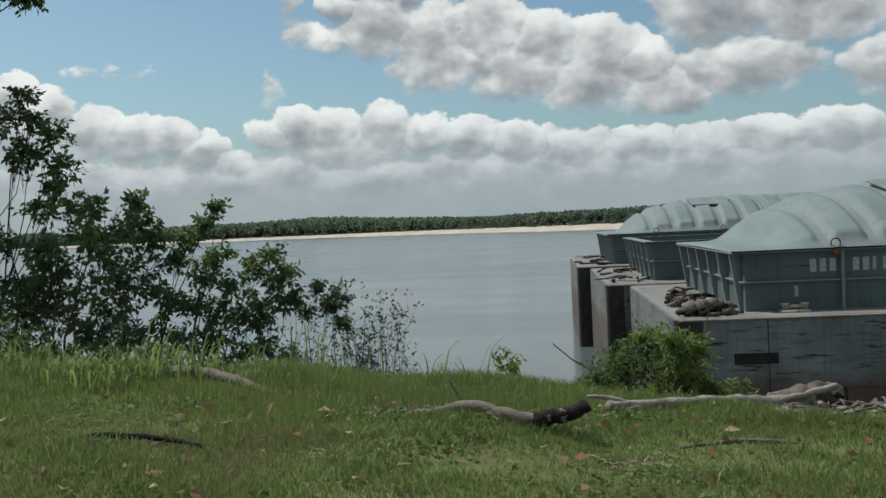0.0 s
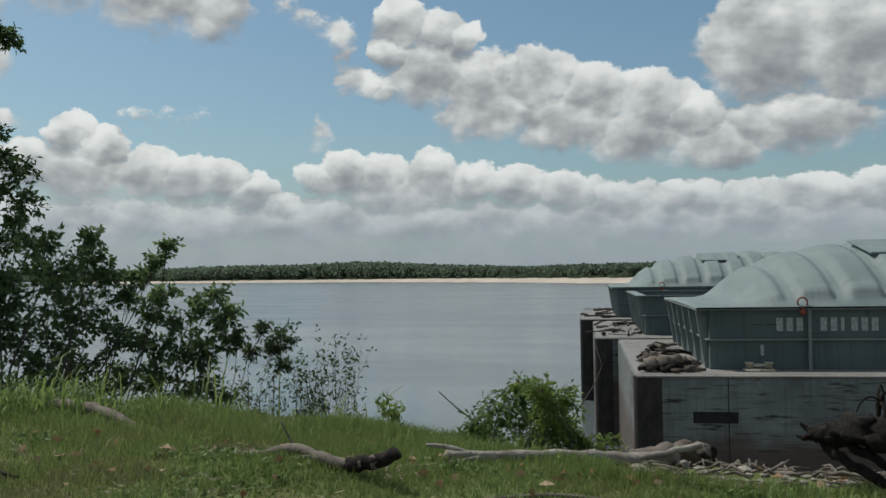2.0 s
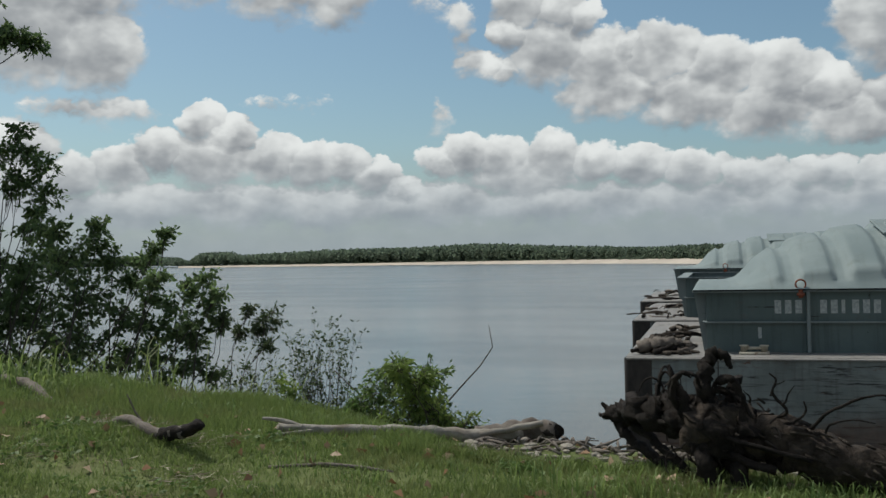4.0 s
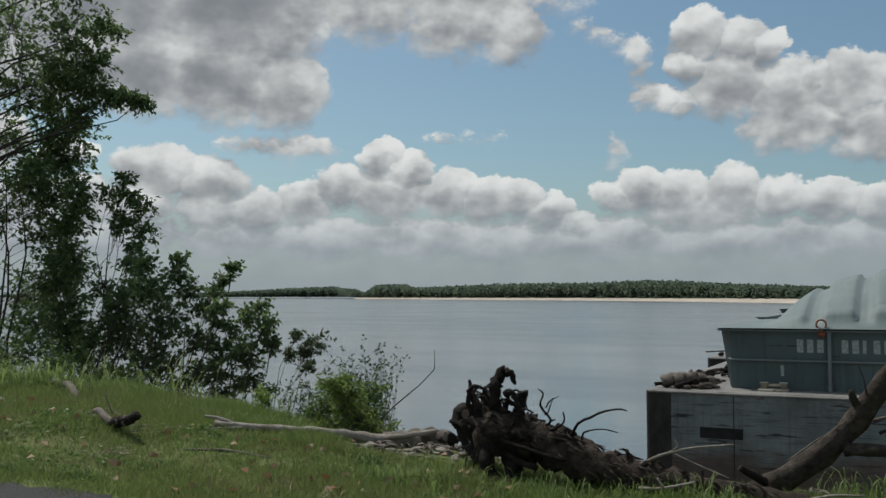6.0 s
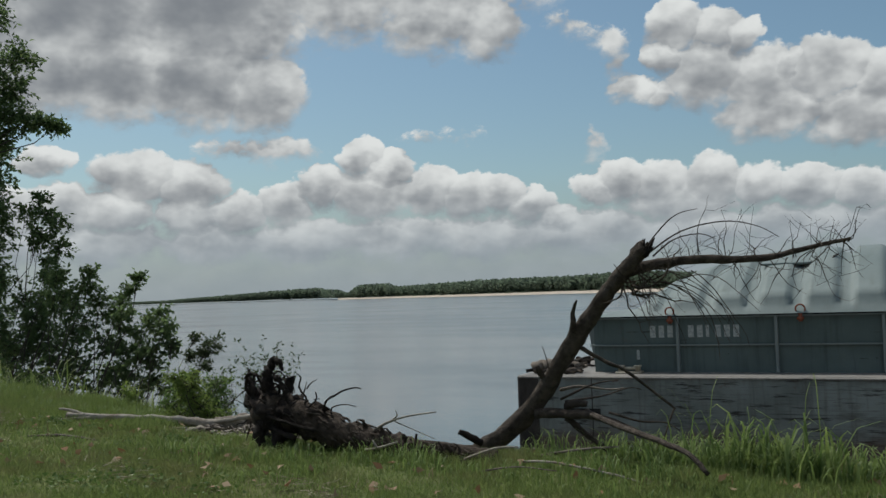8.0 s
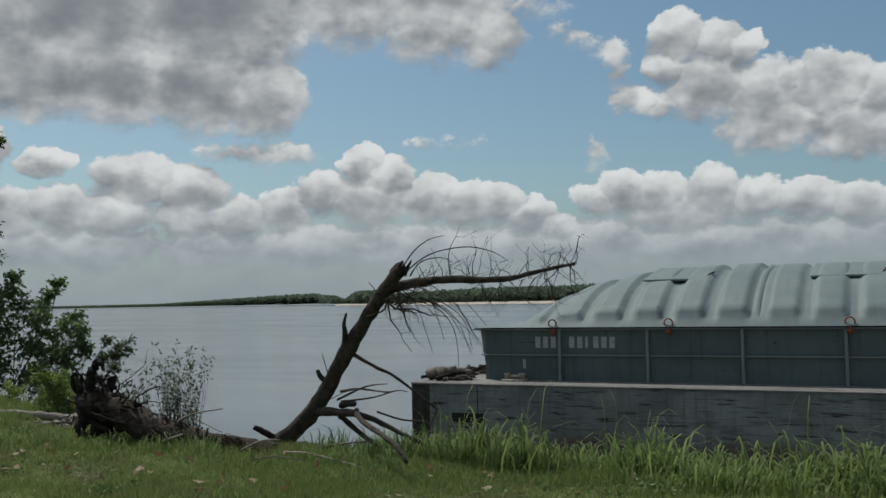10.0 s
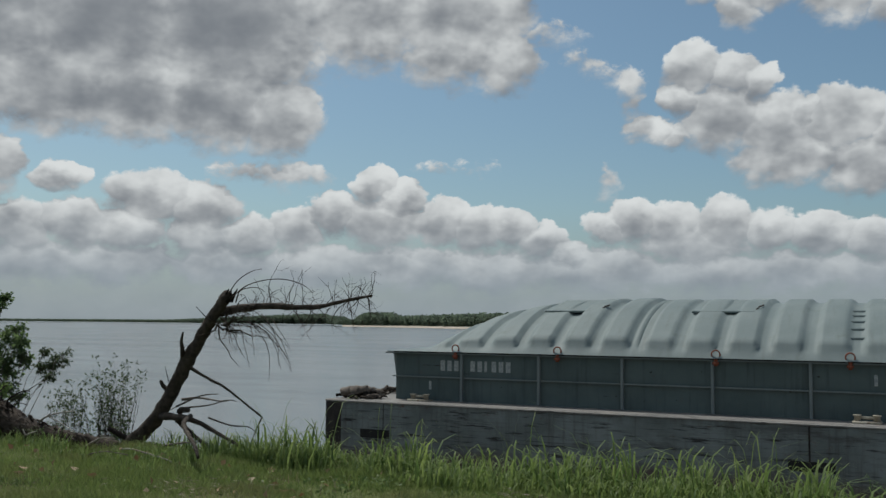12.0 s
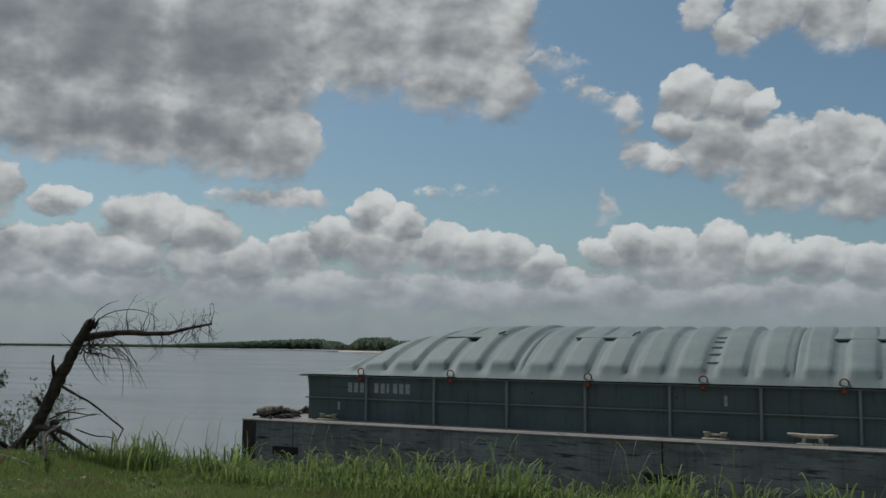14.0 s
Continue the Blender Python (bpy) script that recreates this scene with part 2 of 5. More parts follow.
def worn_paint(name, base, dark, light, scrapes=0.5, rust=0.3, run_off=0.0, chips=0.0):
    n = Nodes(name)
    p = n.where()
    broad = n.noise(p, 0.7, 6)
    col = n.mix(n.step(broad, 0.3, 0.7), base, light)
    streak = n.noise(n.where((5, 5, 0.35)), 1.6, 5)
    col = n.mix(n.math("MULTIPLY", n.step(streak, 0.5, 0.75), 0.45), col, dark)
    fine = n.noise(n.where((0.5, 0.5, 9.0)), 2.2, 8, 0.7)
    col = n.mix(n.math("MULTIPLY", n.step(fine, 0.52, 0.68), max(0.0, 0.36 * scrapes)), col, dark)
    scr = n.noise(n.where((0.45, 0.45, 4.6)), 1.9, 8, 0.68)
    col = n.mix(n.step(scr, 0.62 - 0.08 * scrapes, 0.70 - 0.06 * scrapes), col, (0.025, 0.024, 0.024))
    blot = n.noise(n.where((0.35, 0.35, 1.5)), 1.3, 7, 0.68)
    col = n.mix(n.math("MULTIPLY", n.step(blot, 0.53, 0.66), max(0.0, 0.55 * scrapes)), col, (0.040, 0.033, 0.029))
    rs = n.noise(n.where((1.2, 1.2, 1.6)), 1.9, 8, 0.7)
    col = n.mix(n.math("MULTIPLY", n.step(rs, 0.60, 0.72), rust), col, (0.11, 0.05, 0.028))
    if run_off:
        # brown dirt washed down from the deck edge in ragged tongues
        sz = n.node("ShaderNodeSeparateXYZ")
        n.t.links.new(n.where(), sz.inputs[0])
        tongue = n.math("ADD", sz.outputs[2], n.math("MULTIPLY", n.noise(n.where((1.6, 1.6, 0.25)), 1.7, 6, 0.65), 0.9))
        col = n.mix(n.math("MULTIPLY", n.step(tongue, 0.22, 0.62), run_off), col, (0.062, 0.047, 0.037))
        # rusty band that the river leaves when it falls
        wet = n.math("SUBTRACT", n.math("MULTIPLY", n.noise(n.where((0.5, 0.5, 1.2)), 1.5, 6, 0.65), 1.1), sz.outputs[2])
        col = n.mix(n.math("MULTIPLY", n.step(wet, 1.55, 2.1), 0.8), col, n.mix(n.noise(p, 5.0, 5), (0.036, 0.028, 0.024), (0.125, 0.068, 0.045)))
        scuff = n.noise(n.where((0.22, 0.22, 7.0)), 2.4, 7, 0.62)
        col = n.mix(n.math("MULTIPLY", n.step(scuff, 0.58, 0.66), 0.6), col, (0.030, 0.027, 0.026))
    if chips:
        col = n.mix(n.math("MULTIPLY", n.step(n.noise(n.where((1, 1, 1.2)), 4.6, 3, 0.5), 0.71, 0.74), chips), col, (0.018, 0.018, 0.018))
    n.bump(n.noise(p, 2.2, 6), 0.03, 0.6)
    return n.end(col, n.step(broad, 0.2, 0.8, 0.45, 0.7), 0.0, 0.35)


def mottled(name, a, b, scale=6.0, rough=0.8, bump=0.01, spec=0.3, stretch=(1, 1, 1), c=None, c_at=0.62):
    n = Nodes(name)
    p = n.where(stretch)
    f = n.noise(p, scale, 7, 0.65)
    col = n.mix(n.step(f, 0.32, 0.68), a, b)
    if c:
        col = n.mix(n.step(n.noise(p, scale * 0.3, 5), c_at, c_at + 0.1), col, c)
    n.bump(n.noise(p, scale * 2.2, 6), bump)
    return n.end(col, rough, 0.0, spec)


def foliage(name, a, b, c, through_light=0.35, world_scale=0.8):
    n = Nodes(name)
    rnd = n.node("ShaderNodeNewGeometry").outputs["Random Per Island"]
    col = n.mix(rnd, a, b)
    col = n.mix(n.step(n.noise(n.where((1, 1, 1), True), world_scale, 4), 0.45, 0.7), col, c)
    m = n.end(col, 0.55, 0.0, 0.3)
    tr = n.node("ShaderNodeBsdfTranslucent")
    n.t.links.new(col, tr.inputs[0])
    mx = n.node("ShaderNodeMixShader")
    mx.inputs[0].default_value = through_light
    n.t.links.new(n.b.outputs[0], mx.inputs[1])
    n.t.links.new(tr.outputs[0], mx.inputs[2])
    n.t.links.new(mx.outputs[0], n.t.nodes["Material Output"].inputs[0])
    return m


HULL = worn_paint("hull_paint", (0.112, 0.130, 0.126), (0.058, 0.047, 0.039), (0.215, 0.242, 0.236), 1.0, 1.0, 0.65)
END_PAINT = worn_paint("end_paint", (0.125, 0.132, 0.126), (0.055, 0.043, 0.036), (0.215, 0.222, 0.212), 1.0, 1.0, 0.5)
COAM = worn_paint("coaming_paint", (0.074, 0.103, 0.102), (0.030, 0.033, 0.031), (0.104, 0.138, 0.136), -0.3, 0.18, 0.0, 0.9)
STEEL = worn_paint("bright_stiffener", (0.165, 0.195, 0.196), (0.06, 0.065, 0.065), (0.21, 0.24, 0.24), -0.6, 0.2)
DECK = worn_paint("deck_paint", (0.18, 0.175, 0.168), (0.085, 0.062, 0.052), (0.26, 0.245, 0.228), 0.4, 0.85)
TAR = mottled("tarred_plate", (0.018, 0.016, 0.015), (0.05, 0.042, 0.037), 3.0, 0.7, 0.02, 0.3, (1, 1, 0.5))
# near-black tone that stands in for the shade inside hollows
HOLLOW_SHADE = mottled("hollow_shade", (0.012, 0.012, 0.012), (0.025, 0.024, 0.023), 5.0, 0.8)
RUST = mottled("rust_red", (0.16, 0.045, 0.025), (0.28, 0.09, 0.05), 20.0, 0.75, 0.004)
CREAM = mottled("cream_paint", (0.48, 0.45, 0.36), (0.33, 0.28, 0.22), 9.0, 0.6, 0.005, 0.3, (1, 1, 1), (0.16, 0.09, 0.06), 0.6)
LETTER = mottled("faded_white_paint", (0.46, 0.48, 0.47), (0.24, 0.27, 0.27), 14.0, 0.7, 0.001)


def cover_material():
    n = Nodes("cover_fibreglass")
    p = n.where()
    broad = n.noise(p, 0.9, 5)
    col = n.mix(n.step(broad, 0.3, 0.72), (0.155, 0.195, 0.196), (0.205, 0.245, 0.243))
    streak = n.noise(n.where((4.5, 0.7, 0.7)), 1.4, 6, 0.65)
    col = n.mix(n.math("MULTIPLY", n.step(streak, 0.48, 0.78), 0.45), col, (0.115, 0.135, 0.128))
    algae = n.noise(p, 1.7, 6, 0.65)
    col = n.mix(n.math("MULTIPLY", n.step(algae, 0.58, 0.75), 0.30), col, (0.09, 0.115, 0.085))
    n.bump(n.noise(p, 5, 5), 0.006)
    return n.end(col, n.step(broad, 0.2, 0.8, 0.55, 0.75), 0.0, 0.3)


COVER = cover_material()


def wood_material(name, a, b, c, ring=1.0):
    n = Nodes(name)
    grain = n.noise(n.where((7, 7, 7)), 1.2, 8, 0.7)
    col = n.mix(n.step(grain, 0.3, 0.7), a, b)
    col = n.mix(n.step(n.noise(n.where(), 1.7, 5), 0.52, 0.68), col, c)
    n.bump(n.noise(n.where((9, 9, 9)), 2.6, 7, 0.7), 0.018 * ring)
    return n.end(col, 0.85, 0.0, 0.2)


BARK = wood_material("dead_bark", (0.034, 0.027, 0.022), (0.115, 0.094, 0.077), (0.055, 0.043, 0.035), 2.2)
# darkened past the wood's own tone to stand in for backlight on roots
DARKWOOD = wood_material("backlit_dark_wood", (0.010, 0.008, 0.007), (0.036, 0.028, 0.023), (0.019, 0.015, 0.012), 2.0)
ROTWOOD = wood_material("rotting_brown_wood", (0.024, 0.018, 0.014), (0.088, 0.068, 0.053), (0.045, 0.033, 0.026), 2.0)
PALEWOOD = wood_material("bleached_wood", (0.22, 0.195, 0.165), (0.36, 0.33, 0.285), (0.16, 0.13, 0.10))
GREYWOOD = wood_material("weathered_wood", (0.12, 0.10, 0.085), (0.22, 0.19, 0.16), (0.07, 0.055, 0.045))
TWIG = wood_material("live_bark", (0.04, 0.034, 0.028), (0.085, 0.072, 0.06), (0.05, 0.045, 0.035))
LEAF = foliage("dark_leaf", (0.075, 0.124, 0.052), (0.185, 0.255, 0.100), (0.105, 0.162, 0.066), 0.65)
LEAF_MID = foliage("mid_green_leaf", (0.070, 0.125, 0.038), (0.18, 0.26, 0.078), (0.10, 0.17, 0.048), 0.55)
LEAF_BRIGHT = foliage("yellow_green_leaf", (0.105, 0.165, 0.040), (0.25, 0.32, 0.080), (0.15, 0.21, 0.05), 0.5)
WILLOW = foliage("willow_leaf", (0.05, 0.078, 0.034), (0.10, 0.132, 0.056), (0.065, 0.098, 0.042), 0.45)
GRASS = foliage("lawn_grass", (0.122, 0.176, 0.050), (0.230, 0.288, 0.092), (0.205, 0.215, 0.090), 0.5, 1.1)
TALLGRASS = foliage("tall_grass", (0.10, 0.17, 0.045), (0.24, 0.31, 0.10), (0.15, 0.21, 0.06), 0.45)
LUSHGRASS = foliage("lush_grass", (0.100, 0.165, 0.046), (0.265, 0.335, 0.105), (0.165, 0.225, 0.068), 0.5, 1.6)
DARKGRASS = foliage("dark_lawn_grass", (0.070, 0.115, 0.036), (0.135, 0.190, 0.058), (0.09, 0.13, 0.045), 0.45, 1.4)
WEED = foliage("lawn_weed", (0.075, 0.135, 0.035), (0.17, 0.235, 0.07), (0.11, 0.17, 0.045), 0.35, 1.2)
STRAW = foliage("straw_litter", (0.26, 0.22, 0.14), (0.40, 0.35, 0.25), (0.16, 0.12, 0.08), 0.15, 2.0)
DRYGRASS = foliage("dry_grass", (0.22, 0.18, 0.10), (0.33, 0.28, 0.17), (0.18, 0.15, 0.09), 0.30)
DEADLEAF = foliage("dead_leaf", (0.20, 0.10, 0.045), (0.42, 0.32, 0.21), (0.25, 0.13, 0.06), 0.2)
# leaf tones lifted and blued: distance haze is painted into the base colour
HAZY_FARLEAF = foliage("hazy_far_foliage", (0.122, 0.160, 0.112), (0.132, 0.172, 0.118), (0.112, 0.148, 0.106), 0.7, 0.008)


def ground_material():
    n = Nodes("bank_earth_and_turf")
    p = n.where((1, 1, 1), True)
    f = n.noise(p, 2.5, 8, 0.7)
    col = n.mix(n.step(f, 0.3, 0.7), (0.09, 0.115, 0.04), (0.15, 0.17, 0.07))
    col = n.mix(n.step(n.noise(p, 0.6, 5), 0.50, 0.66), col, (0.095, 0.080, 0.045))
    sepz = n.node("ShaderNodeSeparateXYZ")
    n.t.links.new(p, sepz.inputs[0])
    mud = n.mix(n.noise(p, 3.0, 6), (0.10, 0.08, 0.055), (0.17, 0.14, 0.10))
    col = n.mix(n.step(n.math("ADD", sepz.outputs[2], n.math("MULTIPLY", f, 1.2)), 0.1, -0.6), col, mud)
    n.bump(n.noise(p, 14, 7), 0.03)
    return n.end(col, 0.95, 0.0, 0.1)


GROUND = ground_material()
ROAD = mottled("worn_asphalt", (0.022, 0.022, 0.023), (0.06, 0.058, 0.056), 45.0, 0.9, 0.008, 0.3, (1, 1, 1), (0.075, 0.07, 0.06), 0.58)
SAND = mottled("river_sand", (0.40, 0.345, 0.29), (0.50, 0.44, 0.37), 0.05, 0.95, 0.0, 0.1)
BANKGREEN = mottled("far_scrub", (0.060, 0.085, 0.035), (0.10, 0.115, 0.05), 0.03, 0.95, 0.0, 0.1)


STONE = mottled("pale_stone", (0.24, 0.21, 0.17), (0.36, 0.33, 0.28), 9.0, 0.9, 0.006, 0.2)


def water_material():
    n = Nodes("river_water")
    p = n.where((1, 1, 1), True)
    big = n.noise(n.where((0.02, 0.045, 1), True), 1.0, 5, 0.6)
    mid = n.noise(n.where((0.35, 0.6, 1), True), 1.0, 5, 0.6)
    small = n.noise(n.where((2.2, 3.2, 1), True), 1.0, 4, 0.6)
    h = n.math("ADD", n.math("MULTIPLY", mid, 0.9), n.math("MULTIPLY", small, n.step(big, 0.35, 0.65, 0.05, 0.22)))
    n.bump(h, 0.05, 0.33)
    # blue in the base colour stands in for sky mirrored by steeper waves
    col = n.mix(big, (0.098, 0.116, 0.124), (0.122, 0.140, 0.146))
    m = n.end(col, n.step(big, 0.35, 0.7, 0.14, 0.26), 0.0, 0.5)
    n.b.inputs["IOR"].default_value = 1.33
    return m


WATER = water_material()

# ---------------------------------------------------------------- mesh helpers


class Soup:
    """Collects tubes, leaves and loose faces, and becomes one mesh."""

    def __init__(self):
        self.v, self.f = [], []

    def add(self, verts, faces):
        k = len(self.v)
        self.v.extend(tuple(p) for p in verts)
        self.f.extend(tuple(k + i for i in f) for f in faces)

    def tube(self, pts, radii, sides=7, rough=0.0, rng=None, cap=True):
        pts = [Vector(p) for p in pts]
        k = len(self.v)
        side = None
        for i, p in enumerate(pts):
            d = (pts[min(i + 1, len(pts) - 1)] - pts[max(i - 1, 0)]).normalized()
            if side is None:
                side = d.orthogonal().normalized()
            side = (side - d * side.dot(d)).normalized()
            up = d.cross(side)
            for s in range(sides):
                a = s * math.tau / sides
                r = radii[i] * (1 + (rng.uniform(-rough, rough) if rng else 0))
                self.v.append(tuple(p + side * math.cos(a) * r + up * math.sin(a) * r))
        for i in range(len(pts) - 1):
            for s in range(sides):
                a, b = k + i * sides + s, k + i * sides + (s + 1) % sides
                self.f.append((a, b, b + sides, a + sides))
        if cap:
            self.f.append(tuple(k + s for s in reversed(range(sides))))
            self.f.append(tuple(k + (len(pts) - 1) * sides + s for s in range(sides)))

    def box(self, x0, y0, z0, x1, y1, z1):
        self.add([(x, y, z) for z in (z0, z1) for y in (y0, y1) for x in (x0, x1)],
                 [(0, 2, 3, 1), (4, 5, 7, 6), (0, 1, 5, 4), (2, 6, 7, 3), (0, 4, 6, 2), (1, 3, 7, 5)])

    def mesh(self, name, mat, smooth=False):
        me = bpy.data.meshes.new(name)
        me.from_pydata(self.v, [], self.f)
        me.materials.append(mat)
        if smooth:
            me.polygons.foreach_set("use_smooth", [True] * len(me.polygons))
        me.update()
        return me


def arrays_mesh(name, verts, faces, mat, smooth=False):
    """A mesh from numpy arrays: n x 3 places, m x k corners."""
    me = bpy.data.meshes.new(name)
    m, k = faces.shape
    me.vertices.add(len(verts))
    me.vertices.foreach_set("co", np.asarray(verts, np.float32).ravel())
    me.loops.add(m * k)
    me.loops.foreach_set("vertex_index", faces.astype(np.int32).ravel())
    me.polygons.add(m)
    me.polygons.foreach_set("loop_start", np.arange(0, m * k, k, dtype=np.int32))
    me.polygons.foreach_set("loop_total", np.full(m, k, np.int32))
    me.update(calc_edges=True)
    me.materials.append(mat)
    if smooth:
        me.polygons.foreach_set("use_smooth", np.ones(m, bool))
    return me


def part(name, data, mat, parent, label="", smooth=False, at=None):
    """One mesh object under a thing or a part. data: a Soup, a bmesh or a mesh."""
    if isinstance(data, Soup):
        me = data.mesh(name, mat, smooth)
    elif isinstance(data, bmesh.types.BMesh):
        me = bpy.data.meshes.new(name)
        data.to_mesh(me)
        data.free()
        me.materials.append(mat)
        if smooth:
            me.polygons.foreach_set("use_smooth", [True] * len(me.polygons))
    else:
        me = data
    ob = new(name, me)
    ob.parent = parent
    if at is not None:
        ob.matrix_basis = at
    if label:
        tagged(ob, label)
    return ob


def bevelled_box(x0, y0, z0, x1, y1, z1, r=0.01, seg=1):
    bm = bmesh.new()
    bmesh.ops.create_cube(bm, size=1.0)
    bmesh.ops.scale(bm, vec=(x1 - x0, y1 - y0, z1 - z0), verts=bm.verts)
    bmesh.ops.translate(bm, vec=((x0 + x1) / 2, (y0 + y1) / 2, (z0 + z1) / 2), verts=bm.verts)
    if r > 0:
        bmesh.ops.bevel(bm, geom=list(bm.edges), offset=r, segments=seg, affect="EDGES", profile=0.5)
    return bm


def thing(name, label, category, group="", at=None):
    ob = new(name)
    ob.empty_display_size = 0.2
    if at is not None:
        ob.matrix_basis = at
    return tagged(ob, label, category, group)


def smoothstep(x, a, b):
    k = np.clip((x - a) / (b - a), 0, 1)
    return k * k * (3 - 2 * k)


# ---------------------------------------------------------------- ground, road, water, far bank
def edge_y(x):
    """Where the flat top of the bank breaks off towards the river."""
    return np.interp(x, [-60, -14, -9, -5, -2, 3, 7, 12, 20, 60], [-8.5, -9.4, -9.7, -9.8, -10.3, -11.1, -11.2, -11.6, -12.0, -18])


def ground_z(x, y):
    x, y = np.asarray(x, float), np.asarray(y, float)
    top = np.interp(x, [-60, -12, -8, -5.5, -2.3, 1, 4, 8, 60], [0.8, 0.78, 0.68, 0.58, 0.43, 0.34, 0.29, 0.26, 0.26])
    lump = 0.035 * np.sin(x * 1.3 + np.sin(y * 0.9)) * np.sin(y * 1.7 + 0.6 * x) + 0.02 * np.sin(x * 3.7 + y * 2.9)
    lump = lump * smoothstep(y, -15.6, -14.2)
    d = y - edge_y(x)
    top = top - 0.11 * np.maximum(0, np.minimum(d, 0) + 1.2 + np.interp(x, [-2, 2], [0.0, 0.3])) * smoothstep(x, -3.5, -1.2)
    lump = lump + 0.15 * np.exp(-((x + 3.0) / 1.1) ** 2 - ((y + 12.6) / 0.55) ** 2)
    drop = np.where(d > 0, 0.12 * d + 0.55 * np.maximum(0, d - 0.5), 0)
    return np.maximum(top + lump - drop, -6.0)


def graded(a, b, near_a, near_b, fine, coarse):
    pts, x = [], a
    while x < b:
        pts.append(x)
        d = max(near_a - x, x - near_b, 0)
        x += fine + d * coarse
    return np.array(pts + [b])


gx = graded(-3000, 3000, -16, 20, 0.22, 0.10)
gy = graded(-3000, 14, -14.5, -3.5, 0.18, 0.10)
XX, YY = np.meshgrid(gx, gy)
gv = np.stack([XX, YY, ground_z(XX, YY)], -1).reshape(-1, 3)
nx = len(gx)
gi = (np.arange(len(gy) - 1)[:, None] * nx + np.arange(nx - 1)[None, :]).ravel()
gf = np.stack([gi, gi + 1, gi + nx + 1, gi + nx], -1)
tagged(new("ground", arrays_mesh("ground", gv, gf, GROUND, True)), "grassy river bank that drops to muddy water", "ground", kind="structure")


def road_edge(x):
    return np.interp(x, [-40, -5, -0.7, 1.66, 6, 30], [-15.2, -15.1, -14.85, -15.95, -17.0, -21.0])


rx = np.linspace(-40, 40, 321)
rk = np.linspace(0, 1, 13)
RX, RK = np.meshgrid(rx, rk)
RY = road_edge(RX) + 0.06 * np.sin(RX * 5.1) + 0.05 * np.sin(RX * 13.3) - RK * 7.0
rv = np.stack([RX, RY, ground_z(RX, RY) + 0.015 - 0.01 * (RK == 0)], -1).reshape(-1, 3)
ri = (np.arange(12)[:, None] * 321 + np.arange(320)[None, :]).ravel()
tagged(new("road", arrays_mesh("road", rv, np.stack([ri, ri + 321, ri + 322, ri + 1], -1), ROAD)), "narrow worn asphalt road along the bank", "road", kind="structure")

wv = np.array([(-4600, -9, WATER_Z), (4600, -9, WATER_Z), (4600, 4600, WATER_Z), (-4600, 4600, WATER_Z)], float)
tagged(new("water", arrays_mesh("water", wv, np.array([[0, 1, 2, 3]]), WATER)), "wide calm river, its grey base blued for sky reflection, mirroring the clouds", "water", kind="structure")


def shore_far(a):
    """Distance of the far bank at an azimuth in degrees."""
    return np.interp(a, [-78, -51, -39, -32.6, -31.9, -27, -23, -15, -9, 0, 9, 40, 75], [3300, 3100, 2700, 2500, 1800, 1450, 1200, 960, 760, 520, 430, 400, 700])


def far_strip(name, a0, a1, prof, mat, label):
    """A strip of land along the far bank: rows of (metres inland, height)."""
    a = np.linspace(a0, a1, 420)
    base = shore_far(a)
    rows = []
    for inland, h in prof:
        dist = base + inland
        rows.append(np.stack([np.sin(np.radians(a)) * dist, np.cos(np.radians(a)) * dist, np.full_like(a, WATER_Z + h)], -1))
    v = np.concatenate(rows)
    n = len(a)
    i = (np.arange(len(prof) - 1)[:, None] * n + np.arange(n - 1)[None, :]).ravel()
    return tagged(new(name, arrays_mesh(name, v, np.stack([i, i + 1, i + n + 1, i + n], -1), mat, True)), label, "bank", kind="structure")


far_strip("backdrop_sandbar", -31.8, 70, [(-2, -0.6), (8, 1.0), (45, 3.0)], SAND, "long pale sandbar on the far side of the river")
far_strip("backdrop_far_bank", -75, 70, [(44, 3.2), (60, 3.6), (400, 4.0)], BANKGREEN, "low green far bank behind the sandbar")


